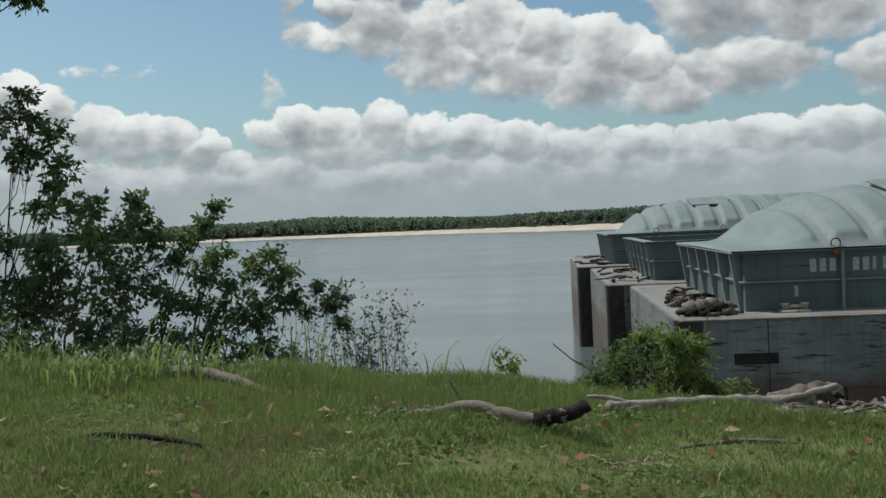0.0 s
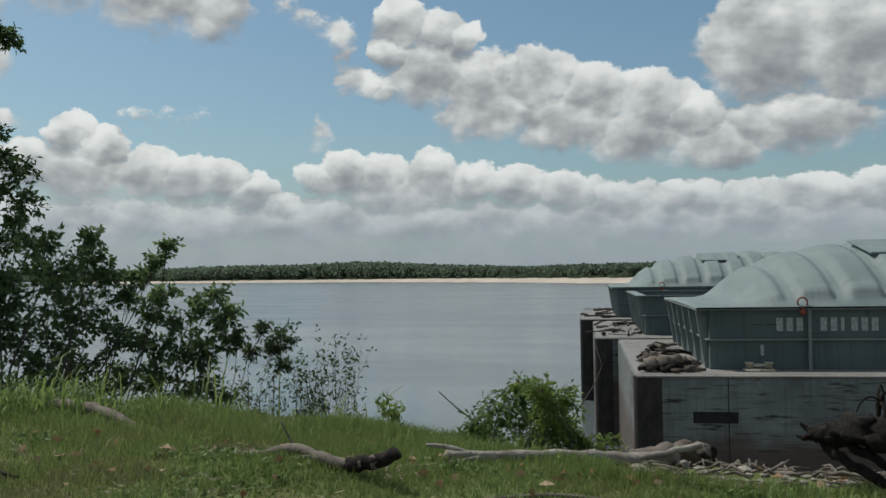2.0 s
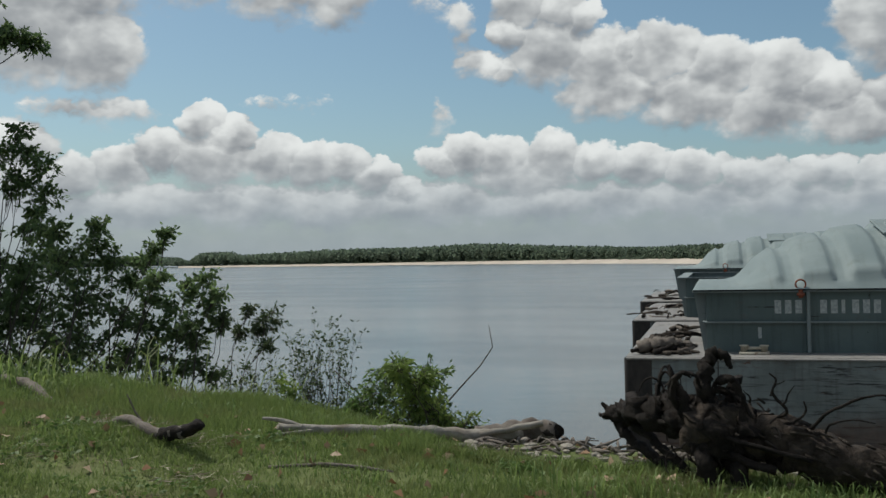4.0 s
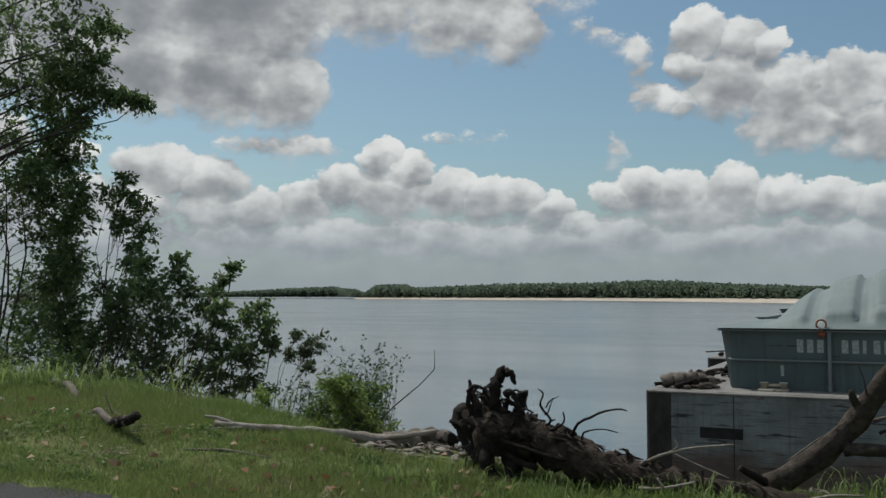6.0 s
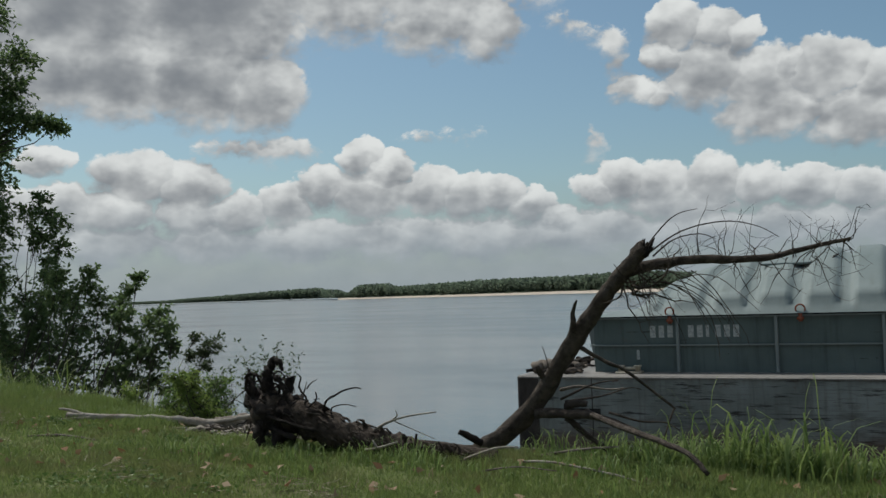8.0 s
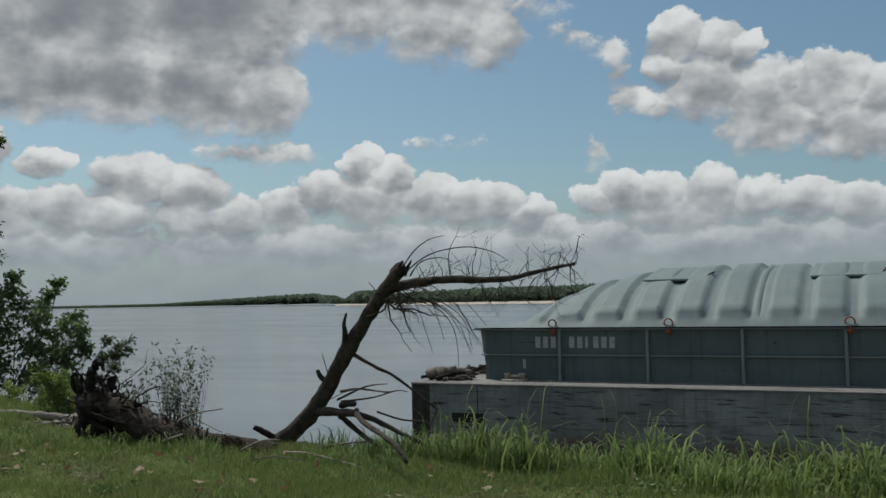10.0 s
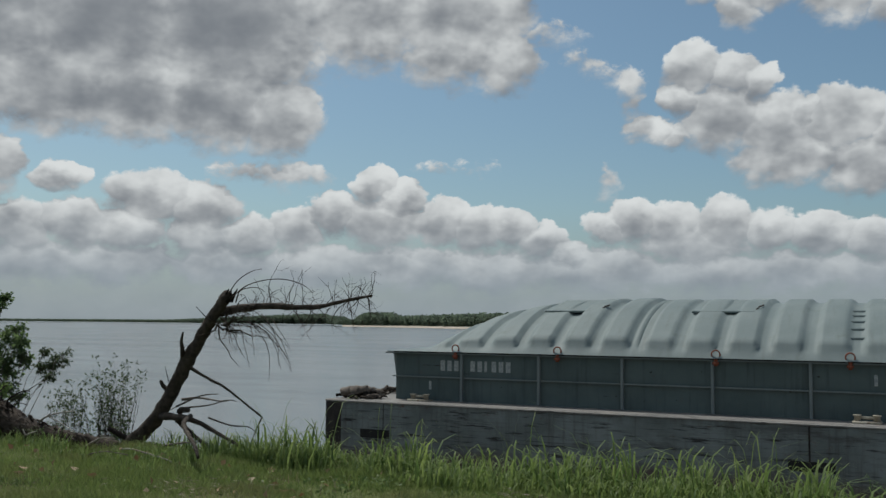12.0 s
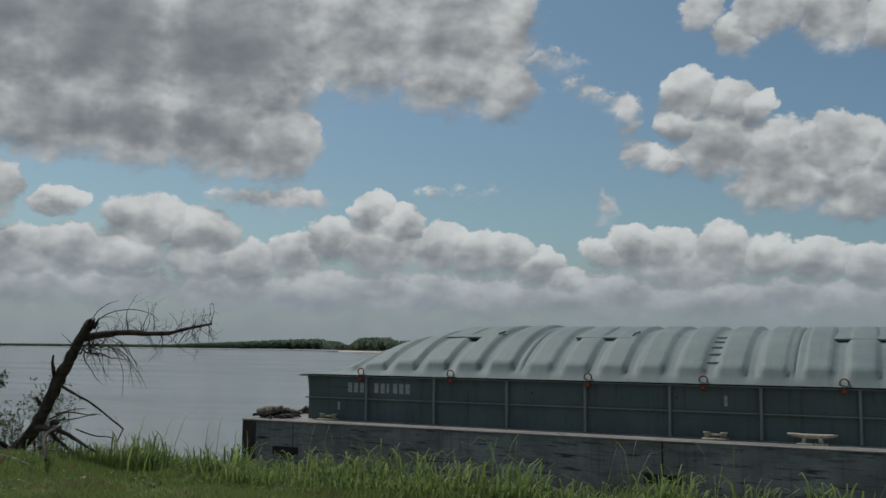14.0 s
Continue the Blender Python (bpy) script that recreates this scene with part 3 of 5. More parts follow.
def far_woods(seed):
    """Crowns of many small leaf faces, thousands of trees in a row along the far bank."""
    rng = np.random.default_rng(seed)
    cs, hs, ws = [], [], []
    for a in np.arange(-59, 37, 0.055):
        d0 = float(shore_far(a))
        top = np.interp(a + 3, [-56, -47, -39, -33, -30.5, -30, -28.2, -27.4, -25.8, -25.2, -23, -20, -14, -11, -6, -1, 5, 40], [9, 9, 11, 27, 31, 33, 11, 27, 26, 19, 20, 21, 20, 21, 14, 10, 10, 11])
        for row in range(3):
            d = d0 + 60 + row * 26 + rng.uniform(-10, 10)
            h = top * rng.uniform(0.93, 1.02) * (0.86 + 0.07 * row)
            aa = radians(a + rng.uniform(-0.05, 0.05))
            cs.append((math.sin(aa) * d, math.cos(aa) * d, WATER_Z + 2.6))
            hs.append(h), ws.append(max(4.5, h * rng.uniform(0.36, 0.52)))
    # low willows along the top of the sand
    for a in np.arange(-31, 37, 0.09):
        if rng.random() < 0.55:
            d = float(shore_far(a)) + rng.uniform(40, 56)
            aa = radians(a + rng.uniform(-0.05, 0.05))
            cs.append((math.sin(aa) * d, math.cos(aa) * d, WATER_Z + 1.4))
            hs.append(rng.uniform(2.5, 5.0)), ws.append(rng.uniform(2.0, 3.6))
    cs, hs, ws = np.array(cs), np.array(hs), np.array(ws)
    n, k = len(cs), 96
    u = rng.normal(size=(n, k, 3))
    u /= np.linalg.norm(u, axis=2, keepdims=True)
    u *= rng.uniform(0.45, 1.0, (n, k, 1))
    c = cs[:, None, :] + u * np.stack([ws, ws, hs * 0.46], -1)[:, None, :]
    c[:, :, 2] += (hs * 0.52)[:, None]
    size = (0.17 * ws)[:, None, None] * rng.uniform(0.6, 1.4, (n, k, 1))
    t1 = rng.normal(size=(n, k, 3))
    t1 /= np.linalg.norm(t1, axis=2, keepdims=True)
    t2 = np.cross(t1, rng.normal(size=(n, k, 3)))
    t2 /= np.linalg.norm(t2, axis=2, keepdims=True)
    q = np.stack([c - t1 * size, c + t2 * size * 0.9, c + t1 * size * 1.1, c - t2 * size], 2).reshape(-1, 3)
    f = np.arange(n * k * 4).reshape(-1, 4)
    tagged(new("far_woods", arrays_mesh("far_woods", q, f, HAZY_FARLEAF)), "band of green woods along the far bank", "woods", kind="stuff")


far_woods(11)

# ---------------------------------------------------------------- barges
B_LEN, B_WID = 59.4, 10.6
RIB = 1.0


def cover_height(k):
    """Height of the arched cover over the coaming, k from 0 at its edge to 1 at its ridge."""
    return 1.46 * (1 - (1 - k) ** 2.3) ** 0.85


def cover_mesh(name, x0, x1, end=0):
    """One section of the arched fibreglass cover with its ribs; end -1 or 1: it slopes down to that end of the barge."""
    half = (B_WID - 1.76) / 2
    nxs = int((x1 - x0) / 0.075)
    xs = np.linspace(x0, x1, nxs + 1)
    ks = np.concatenate([np.linspace(0, 0.10, 5), np.linspace(0.14, 1.0, 17)])
    vs = []
    sides = [(-1, k) for k in ks] + [(1, k) for k in ks[::-1][1:]]
    for x in xs:
        if end:
            g = (x - x0) if end < 0 else (x1 - x)
            s = float(np.interp(g, [0, 0.05, 0.75, 1.0, 1.4, 1.9, 2.5, 3.3, 4.3, 5.6, 7], [0.02, 0.065, 0.085, 0.14, 0.42, 0.60, 0.73, 0.85, 0.935, 0.985, 1.0]))
            ribs_on = float(smoothstep(g, 1.0, 2.0))
        else:
            g, s, ribs_on = 9.0, 1.0, 1.0
        ph = ((x - x0) / RIB) % 1.0
        rib = float(smoothstep(abs(ph - 0.5), 0.38, 0.28)) * ribs_on
        near_joint = min(x - x0 if end >= 0 else 9, x1 - x if end <= 0 else 9)
        joint = float(smoothstep(abs(near_joint - 0.09), 0.065, 0.035))
        for sd, k in sides:
            grow = float(smoothstep(k, 0.05, 0.12))
            z = cover_height(k) * s
            flange = 0.035 if k < 0.045 else 0.0
            lift = ((0.16 if end else 0.115) * rib + 0.10 * joint) * grow
            dimple = 0.10 * rib * float(smoothstep(k, 0.035, 0.06)) * float(smoothstep(k, 0.15, 0.09))
            y = half * (1 - k) + (lift * 0.75 + dimple * 0.5) * (1 - k)
            vs.append((x, B_WID / 2 + sd * y, 1.27 + flange + 0.03 + z + lift * (0.35 + 0.65 * k) + dimple * 0.6))
    m = len(sides)
    i = (np.arange(nxs)[:, None] * m + np.arange(m - 1)[None, :]).ravel()
    return arrays_mesh(name, np.array(vs), np.stack([i, i + m, i + m + 1, i + 1], -1), COVER, True)


def ring_soup():
    s = Soup()
    pts = [(0.10 * math.cos(a), 0, 0.14 + 0.10 * math.sin(a)) for a in [i * math.tau / 14 - 1.4 for i in range(15)]]
    s.tube(pts, [0.018] * 15, 6, cap=False)
    s.box(-0.04, -0.025, -0.14, 0.04, 0.025, 0.06)
    s.box(-0.075, -0.045, -0.10, 0.075, 0.0, -0.04)
    return s


def cleat_soup():
    s = Soup()
    s.tube([(-0.55, 0, 0.24), (-0.42, 0, 0.22), (-0.2, 0, 0.20), (0, 0, 0.20), (0.2, 0, 0.20), (0.42, 0, 0.22), (0.55, 0, 0.24)], [0.02, 0.045, 0.055, 0.06, 0.055, 0.045, 0.02], 8)
    for x in (-0.16, 0.16):
        s.tube([(x * 1.3, 0, 0.0), (x, 0, 0.19)], [0.06, 0.045], 8)
    s.box(-0.34, -0.13, 0.0, 0.34, 0.13, 0.035)
    return s


def fitting_soup():
    """A low double bitt on its bed plate."""
    s = Soup()
    s.box(-0.30, -0.16, 0.0, 0.30, 0.16, 0.05)
    for x in (-0.2, 0.2):
        s.tube([(x, 0, 0.05), (x, 0, 0.16), (x, 0, 0.165), (x, 0, 0.19)], [0.07, 0.07, 0.095, 0.09], 10)
    s.tube([(-0.25, 0.02, 0.12), (0.25, -0.01, 0.125)], [0.035, 0.035], 8)
    return s


RING_ME = ring_soup().mesh("lifting_ring", RUST, True)
CLEAT_ME = cleat_soup().mesh("cleat", CREAM, True)
BITT_ME = fitting_soup().mesh("bitt", CREAM, True)


def hull_mesh():
    bm = bmesh.new()
    bmesh.ops.create_cube(bm, size=1.0)
    bmesh.ops.scale(bm, vec=(B_LEN, B_WID, 4.0), verts=bm.verts)
    bmesh.ops.translate(bm, vec=(B_LEN / 2, B_WID / 2, -2.01), verts=bm.verts)
    up = [e for e in bm.edges if abs(e.verts[0].co.z - e.verts[1].co.z) > 1]
    bmesh.ops.bevel(bm, geom=up, offset=0.14, segments=4, affect="EDGES", profile=0.5)
    top = [e for e in bm.edges if all(v.co.z > -0.02 for v in e.verts)]
    bmesh.ops.bevel(bm, geom=top, offset=0.03, segments=2, affect="EDGES", profile=0.5)
    return bm


def corner_strip(flip):
    """A tarred wear plate that wraps round a corner of the hull."""
    pts = [(0.56, -0.012), (0.14, -0.012)]
    pts += [(0.14 - 0.152 * math.sin(a), 0.14 - 0.152 * math.cos(a)) for a in [i * math.pi / 8 for i in range(1, 4)]]
    pts += [(-0.012, 0.15), (-0.012, 0.22)]
    s = Soup()
    if flip:
        pts = [(x, B_WID - y) for x, y in pts]
    v = [(x, y, -0.03) for x, y in pts] + [(x, y, -3.9) for x, y in pts]
    n = len(pts)
    s.add(v, [(i, i + n, i + n + 1, i + 1) if not flip else (i, i + 1, i + n + 1, i + n) for i in range(n - 1)])
    return s


def barge(name, label, at, covered, full):
    root = thing(name, label, "barge", "moored barges", at)
    hull = part("hull", hull_mesh(), HULL, root)
    s = Soup()
    s.box(-0.006, 0.24, -3.85, 0.05, B_WID - 0.24, -0.04)
    part("end_plate", s, END_PAINT, hull, "pale weathered end plating")
    part("corner_plate", corner_strip(False), TAR, hull, "black tarred corner plate", True)
    part("corner_plate", corner_strip(True), TAR, hull, "black tarred corner plate", True)
    # deck: four gangways round the hopper
    yi, yo, xi, xo = 1.08, B_WID - 1.08, 1.66, B_LEN - 1.66
    for x0, y0, x1, y1 in ((0.04, 0.04, B_LEN - 0.04, yi), (0.04, yo, B_LEN - 0.04, B_WID - 0.04), (0.04, yi, xi, yo), (xo, yi, B_LEN - 0.04, yo)):
        part("deck", bevelled_box(x0, y0, -0.03, x1, y1, 0.004, 0.004), DECK, root, "grey rusty steel deck")
    s = Soup()
    s.tube([(0.05, -0.006, -0.03), (B_LEN - 0.05, -0.006, -0.03)], [0.028, 0.028], 8)
    part("rub_rail", s, DECK, hull, "", True)
    # coaming
    ct = 1.27
    for nm, b in (("coaming", (xi, yi, 0.0, xo, yi + 0.03, ct)), ("coaming", (xi, yo - 0.03, 0.0, xo, yo, ct)), ("end_coaming", (xi, yi + 0.03, 0.0, xi + 0.03, yo - 0.03, ct)), ("end_coaming", (xo - 0.03, yi + 0.03, 0.0, xo, yo - 0.03, ct))):
        part(nm, bevelled_box(*b, 0.004), COAM, root)
    s = Soup()
    s.box(xi - 0.28, yi - 0.13, ct, xo + 0.1, yi + 0.06, ct + 0.03)
    s.box(xi - 0.28, yo - 0.06, ct, xo + 0.1, yo + 0.13, ct + 0.03)
    s.box(xi - 0.28, yi + 0.06, ct, xi + 0.06, yo - 0.06, ct + 0.03)
    part("coaming_lip", s, STEEL, root)
    s = Soup()
    s.box(xi, yi - 0.08, 0.625, xo, yi, 0.655)
    s.box(xi - 0.08, yi - 0.08, 0.625, xi, yo + 0.08, 0.655)
    part("stringer", s, STEEL, root)
    x, i = 3.70, 0
    post = bevelled_box(-0.035, -0.105, 0.005, 0.035, 0.0, ct - 0.005, 0.006)
    post_me = None
    while x < (xo - 0.5 if full else 20):
        if post_me is None:
            ob = part("post", post, STEEL, root)
            post_me = ob.data
        else:
            ob = part("post", post_me, STEEL, root)
        ob.matrix_basis = pose(x, yi, 0)
        x += 2.205
    # slanted brackets of the end coaming
    for k in range(6):
        y = yi + 0.35 + k * (yo - yi - 0.7) / 5
        s = Soup()
        s.add([(xi - 0.26, y - 0.05, ct), (xi, y - 0.05, ct), (xi, y - 0.05, 0.005), (xi - 0.07, y - 0.05, 0.005), (xi - 0.26, y + 0.05, ct), (xi, y + 0.05, ct), (xi, y + 0.05, 0.005), (xi - 0.07, y + 0.05, 0.005)],
              [(0, 1, 2, 3), (7, 6, 5, 4), (0, 3, 7, 4), (0, 4, 5, 1), (2, 6, 7, 3)])
        part("bracket", s, STEEL, root)
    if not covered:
        # floor coloured near-black, so the empty hopper's shade is painted on
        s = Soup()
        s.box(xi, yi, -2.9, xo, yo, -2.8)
        part("hopper_floor", s, HOLLOW_SHADE, root)
        return root
    # cover sections, each with two hatch lids
    first = part("cover", cover_mesh("cover", 1.38, 8.5, -1), COVER, root, "grey-green ribbed fibreglass barge cover")
    covers = [first]
    mid = cover_mesh("cover", 0.0, 7.0)
    for k in range(6):
        covers.append(part("cover", mid, COVER, root, "grey-green ribbed fibreglass barge cover", at=pose(8.5 + 7.0 * k, 0, 0)))
    covers.append(part("cover", cover_mesh("cover", 8.5 + 7.0 * 6, B_LEN - 1.38, 1), COVER, root, "grey-green ribbed fibreglass barge cover"))
    for k, x in enumerate((6.24, 10.3, 17.1, 20.6, 24.4, 28.0)):
        bm = bevelled_box(-0.8, 2.75, 2.44, 0.8, 4.75, 2.50, 0.022, 2)
        bmesh.ops.rotate(bm, verts=bm.verts, cent=(0, 2.75, 2.44), matrix=Matrix.Rotation(radians(10), 3, "X"))
        home = covers[0] if x < 8.5 else covers[min(6, 1 + int((x - 8.5) / 7.0))]
        ob = part("hatch_lid", bm, COVER, home, "flat grey hatch lid")
        ob.matrix_basis = home.matrix_basis.inverted() @ pose(x, 0, 0)
        s = Soup()
        s.tube([(0.76, 2.9, 2.5), (0.86, 3.0, 2.62), (0.94, 3.2, 2.66)], [0.02, 0.02, 0.02], 6)
        part("handle", s, TAR, ob)
    # rungs moulded into one valley
    for k in range(5):
        kk = 0.15 + 0.085 * k
        y = B_WID / 2 - (B_WID - 1.76) / 2 * (1 - kk)
        z = 1.30 + cover_height(kk) + 0.02
        ob = part("rung", bevelled_box(-0.20, -0.035, -0.05, 0.20, 0.08, 0.02, 0.015), COVER, covers[1])
        ob.matrix_basis = covers[1].matrix_basis.inverted() @ pose(13.5, y, z)
    x_rings = [3.55, 6.44, 10.41, 13.37, 16.6, 20.2]
    for x in x_rings:
        part("lifting_ring", RING_ME, RUST, root, "rust-red lifting ring", at=pose(x, yi - 0.15, 1.29))
    return root


near = barge("barge", "grey-green covered river barge with a scraped hull", pose(0, 0, 0), True, True)
barge("barge", "empty open river barge with grey coaming", pose(-0.72, 10.8, 0.05), False, False)
barge("barge", "grey covered river barge moored outermost in the row", pose(-1.26, 21.55, 0.14), True, False)

# fittings and markings of the nearest barge
# proud near-black plates: the shade of two recesses is put into their colour
for x0, x1, z0, z1 in ((1.17, 2.06, -0.98, -0.75), (12.1, 13.07, -1.05, -0.83)):
    s = Soup()
    s.box(x0, -0.010, z0, x1, 0.02, z1)
    part("hull_recess", s, HOLLOW_SHADE, near.children[0], "near-black oblong plate standing for a shaded recess in the hull")
s = Soup()
s.box(12.53, -0.014, -3.8, 12.57, 0.02, -0.05)
part("weld_seam", s, TAR, near.children[0])
s = Soup()
s.box(1.86, -0.008, -3.8, 1.882, 0.02, -0.05)
part("weld_seam", s, TAR, near.children[0])
part("bitt", BITT_ME, CREAM, near, "cream double bitt", at=pose(2.6, 0.7, 0.004))
part("bitt", BITT_ME, CREAM, near, "cream double bitt", at=pose(13.7, 0.6, 0.004))
part("cleat", CLEAT_ME, CREAM, near, "cream-painted horn cleat", at=pose(15.9, 0.55, 0.004))
for x, z0, z1 in ((2.70, 0.30, 0.53), (13.85, 0.80, 1.05)):
    s = Soup()
    s.box(x, 1.06, z0, x + 0.07, 1.085, z1)
    part("paint_mark", s, LETTER, near)
CX = 3.04
for k in range(9):
    w = 0.13
    if k == 3:
        CX += 0.28
    s = Soup()
    s.box(CX, 1.072, 0.82, CX + (0.07 if k in (5,) else w), 1.085, 1.10)
    part("letter_bar", s, LETTER, near, "faded white paint bar")
    CX += 0.205
txt = bpy.data.curves.new("draft_mark", "FONT")
txt.body, txt.size, txt.extrude = "12", 0.21, 0.003
txt.materials.append(LETTER)
dm = new("draft_mark", txt)
dm.parent = near.children[0]
dm.matrix_basis = pose(2.26, -0.012, -0.34, 90, 0, 0)

# ---------------------------------------------------------------- plants


def leaf_mesh(name, pts, dirs, length, width, mat, rng):
    """Folded leaves: pts and dirs are n x 3."""
    n = len(pts)
    d = dirs / np.linalg.norm(dirs, axis=1, keepdims=True)
    s = np.cross(d, rng.normal(size=(n, 3)))
    s /= np.linalg.norm(s, axis=1, keepdims=True) + 1e-9
    up = np.cross(s, d)
    L = length * rng.uniform(0.6, 1.25, (n, 1))
    W = width * rng.uniform(0.7, 1.2, (n, 1))
    v = np.stack([pts, pts + d * L * 0.45 + s * W * 0.5 + up * W * 0.18, pts + d * L - up * L * 0.08, pts + d * L * 0.45 - s * W * 0.5 + up * W * 0.18], 1).reshape(-1, 3)
    return arrays_mesh(name, v, np.arange(n * 4).reshape(-1, 4), mat)


def grow(soup, tips, p, d, length, radius, depth, rng, wander=0.25, kids=3, lift=0.15, shrink=0.62):
    """A limb with side limbs; leaves come at the ends and along the thinnest."""
    segs = 4
    pts, rad = [p.copy()], [radius]
    q = p.copy()
    for i in range(segs):
        d = (d + Vector((rng.gauss(0, wander), rng.gauss(0, wander), rng.gauss(0, wander * 0.6) + lift * 0.3))).normalized()
        q = q + d * (length / segs)
        pts.append(q.copy())
        rad.append(radius * (1 - 0.55 * (i + 1) / segs))
    if radius > 0.003:
        soup.tube(pts, rad, 6 if radius > 0.02 else 4, cap=False)
    if depth == 0:
        tips.append((pts[-1], d))
        if rng.random() < 0.7:
            tips.append((pts[2], d))
        return
    for k in range(kids):
        i = rng.choice((2, 3, 3, 4)) if k else 4
        side = Vector((rng.gauss(0, 1), rng.gauss(0, 1), rng.gauss(0, 0.55) + 0.2)).normalized()
        nd = (d * 0.75 + side * 0.85).normalized() if k else (d + side * 0.3).normalized()
        grow(soup, tips, pts[i], nd, length * shrink * rng.uniform(0.75, 1.2), rad[i] * 0.72, depth - 1, rng, wander, kids, lift, shrink)


def plant(name, label, category, base, top, half, stems, per_tip, leaf, mat, seed, group="", spread=0.05, bark=None, extra=()):
    """stems: (direction, length, radius, depth, kids), grown and then fitted to the height top and half width.
    extra: limbs set in afterwards: (start, direction, length, radius, depth, kids)."""
    rng, nrng = random.Random(seed), np.random.default_rng(seed)
    bz = max(float(ground_z(base[0], base[1])) - 0.05, WATER_Z - 0.3)
    root = thing(name, label, category, group, pose(base[0], base[1], bz))
    wood, tips = Soup(), []
    for off, direction, length, radius, depth, kids in stems:
        grow(wood, tips, Vector((off[0], off[1], 0)), Vector(direction).normalized(), length, radius, depth, rng, 0.16, kids)
    P = np.array([tuple(t[0]) for t in tips])
    fit = np.array([half / np.percentile(np.abs(P[:, 0]), 93)] * 2 + [(top - bz) / np.percentile(P[:, 2], 99.5)])
    wood.v = [tuple(np.array(v) * fit) for v in wood.v]
    tips = [(Vector(p * fit), t[1]) for p, t in zip(P, tips)]
    for start, direction, length, radius, depth, kids in extra:
        grow(wood, tips, Vector(start), Vector(direction).normalized(), length, radius, depth, rng, 0.12, kids)
    part("trunk", wood, bark or TWIG, root, "", True)
    P = np.repeat(np.array([tuple(t[0]) for t in tips]), per_tip, 0)
    D = np.repeat(np.array([tuple(t[1]) for t in tips]), per_tip, 0)
    P = P + nrng.normal(scale=spread * 0.8, size=P.shape) + D * nrng.normal(scale=spread * 0.9, size=(len(P), 1))
    D = D * 0.5 + nrng.normal(size=P.shape) * 0.8 + np.array([0, 0, -0.25])
    part("crown", leaf_mesh("crown", P, D, leaf[0], leaf[1], mat, nrng), mat, root, "leafy crown")
    return root


def clump(seed, n, spread, tilt, length, radius, depth, kids):
    rr = random.Random(seed)
    return [((rr.uniform(-spread, spread), rr.uniform(-spread, spread)), (rr.uniform(-tilt, tilt), rr.uniform(-tilt, tilt), 1), length * rr.uniform(0.8, 1.2), radius, depth, kids) for i in range(n)]


def leafy(name, label, category, base, y, lobes, leaf, mat, seed, group="", dense=1.0, stems=3, girth=0.035, spray=0.16, deep=0.8, limbs_from=0.0):
    """A plant whose stems fork towards a few uneven sprays of leaves; lobes: (x, z, radius) about the depth y."""
    rng, nrng = random.Random(seed), np.random.default_rng(seed)
    bz = max(float(ground_z(base[0], base[1])) - 0.08, WATER_Z - 0.3)
    root = thing(name, label, category, group, pose(base[0], base[1], bz))
    o = Vector((base[0], base[1], bz))
    wood, P, D = Soup(), [], []
    trunks = [Vector((rng.uniform(-0.3, 0.3) * (stems > 1), rng.uniform(-0.2, 0.2) * (stems > 1), 0)) for k in range(stems)]
    if limbs_from:
        high = max(z for x, z, q in lobes) - bz
        for b in trunks:
            wood.tube([b + Vector((0.16 * math.sin(k * 1.1 + b.x * 9), 0.16 * math.cos(k * 1.3), high * k / 7)) for k in range(8)], [girth * (1 - 0.12 * k) for k in range(8)], 8, cap=False)
    for x, z, q in lobes:
        c = Vector((x, y + rng.gauss(0, 0.45) * deep, z)) - o
        b = rng.choice(trunks)
        if limbs_from:
            away = math.hypot(c.x - b.x, c.y - b.y)
            b = b + Vector((rng.gauss(0, 0.05), rng.gauss(0, 0.05), max(limbs_from, c.z - 0.45 * away - 0.3)))
        out = c - b
        mid = b + out * 0.45 + Vector((-0.12 * out.x + rng.gauss(0, 0.07 * out.length), -0.12 * out.y + rng.gauss(0, 0.07 * out.length), 0.06 * out.z))
        hi = b + out * 0.8 + Vector((rng.gauss(0, 0.10), rng.gauss(0, 0.10), 0.0))
        g = girth * rng.uniform(0.7, 1.1) * (0.25 if limbs_from else 1.0)
        wood.tube([b, b + out * 0.2 + Vector((-0.12 * out.x, -0.12 * out.y, 0.02 * out.z)), mid, hi, c + Vector((0, 0, q * 0.4))], [g, g * 0.85, g * 0.62, g * 0.36, g * 0.14], 6, cap=False)
        n = int((8 + 56 * q) * dense)
        for k in range(n):
            d = Vector((rng.gauss(0, 1), rng.gauss(0, 1), rng.gauss(0.25, 1.0))).normalized()
            reach = q * (0.3 + 1.05 * rng.random())
            st = c + (hi - c) * rng.uniform(0, 0.6) * (rng.random() < 0.4) + d * reach * 0.25
            e = c + d * reach
            tip = e + Vector((d.x, d.y, d.z * 0.4 - 0.15)).normalized() * spray * rng.uniform(0.4, 1.2)
            wood.tube([st, e, tip], [0.006, 0.004, 0.002], 3, cap=False)
            m = rng.randint(6, 12)
            for i in range(m):
                f = rng.uniform(0.0, 1.0)
                p = st + (e - st) * (0.4 + 0.6 * f) if i % 2 else e + (tip - e) * f
                P.append(p), D.append(tip - e)
    part("trunk", wood, TWIG, root, "", True)
    P, D = np.array(P), np.array(D)
    D = D / (np.linalg.norm(D, axis=1, keepdims=True) + 1e-9)
    P = P + nrng.normal(scale=0.022, size=P.shape)
    D = D * 0.7 + nrng.normal(size=P.shape) * 0.62 + np.array([0, 0, -0.30])
    part("crown", leaf_mesh("crown", P, D, leaf[0], leaf[1], mat, nrng), mat, root, "leafy crown")
    return root


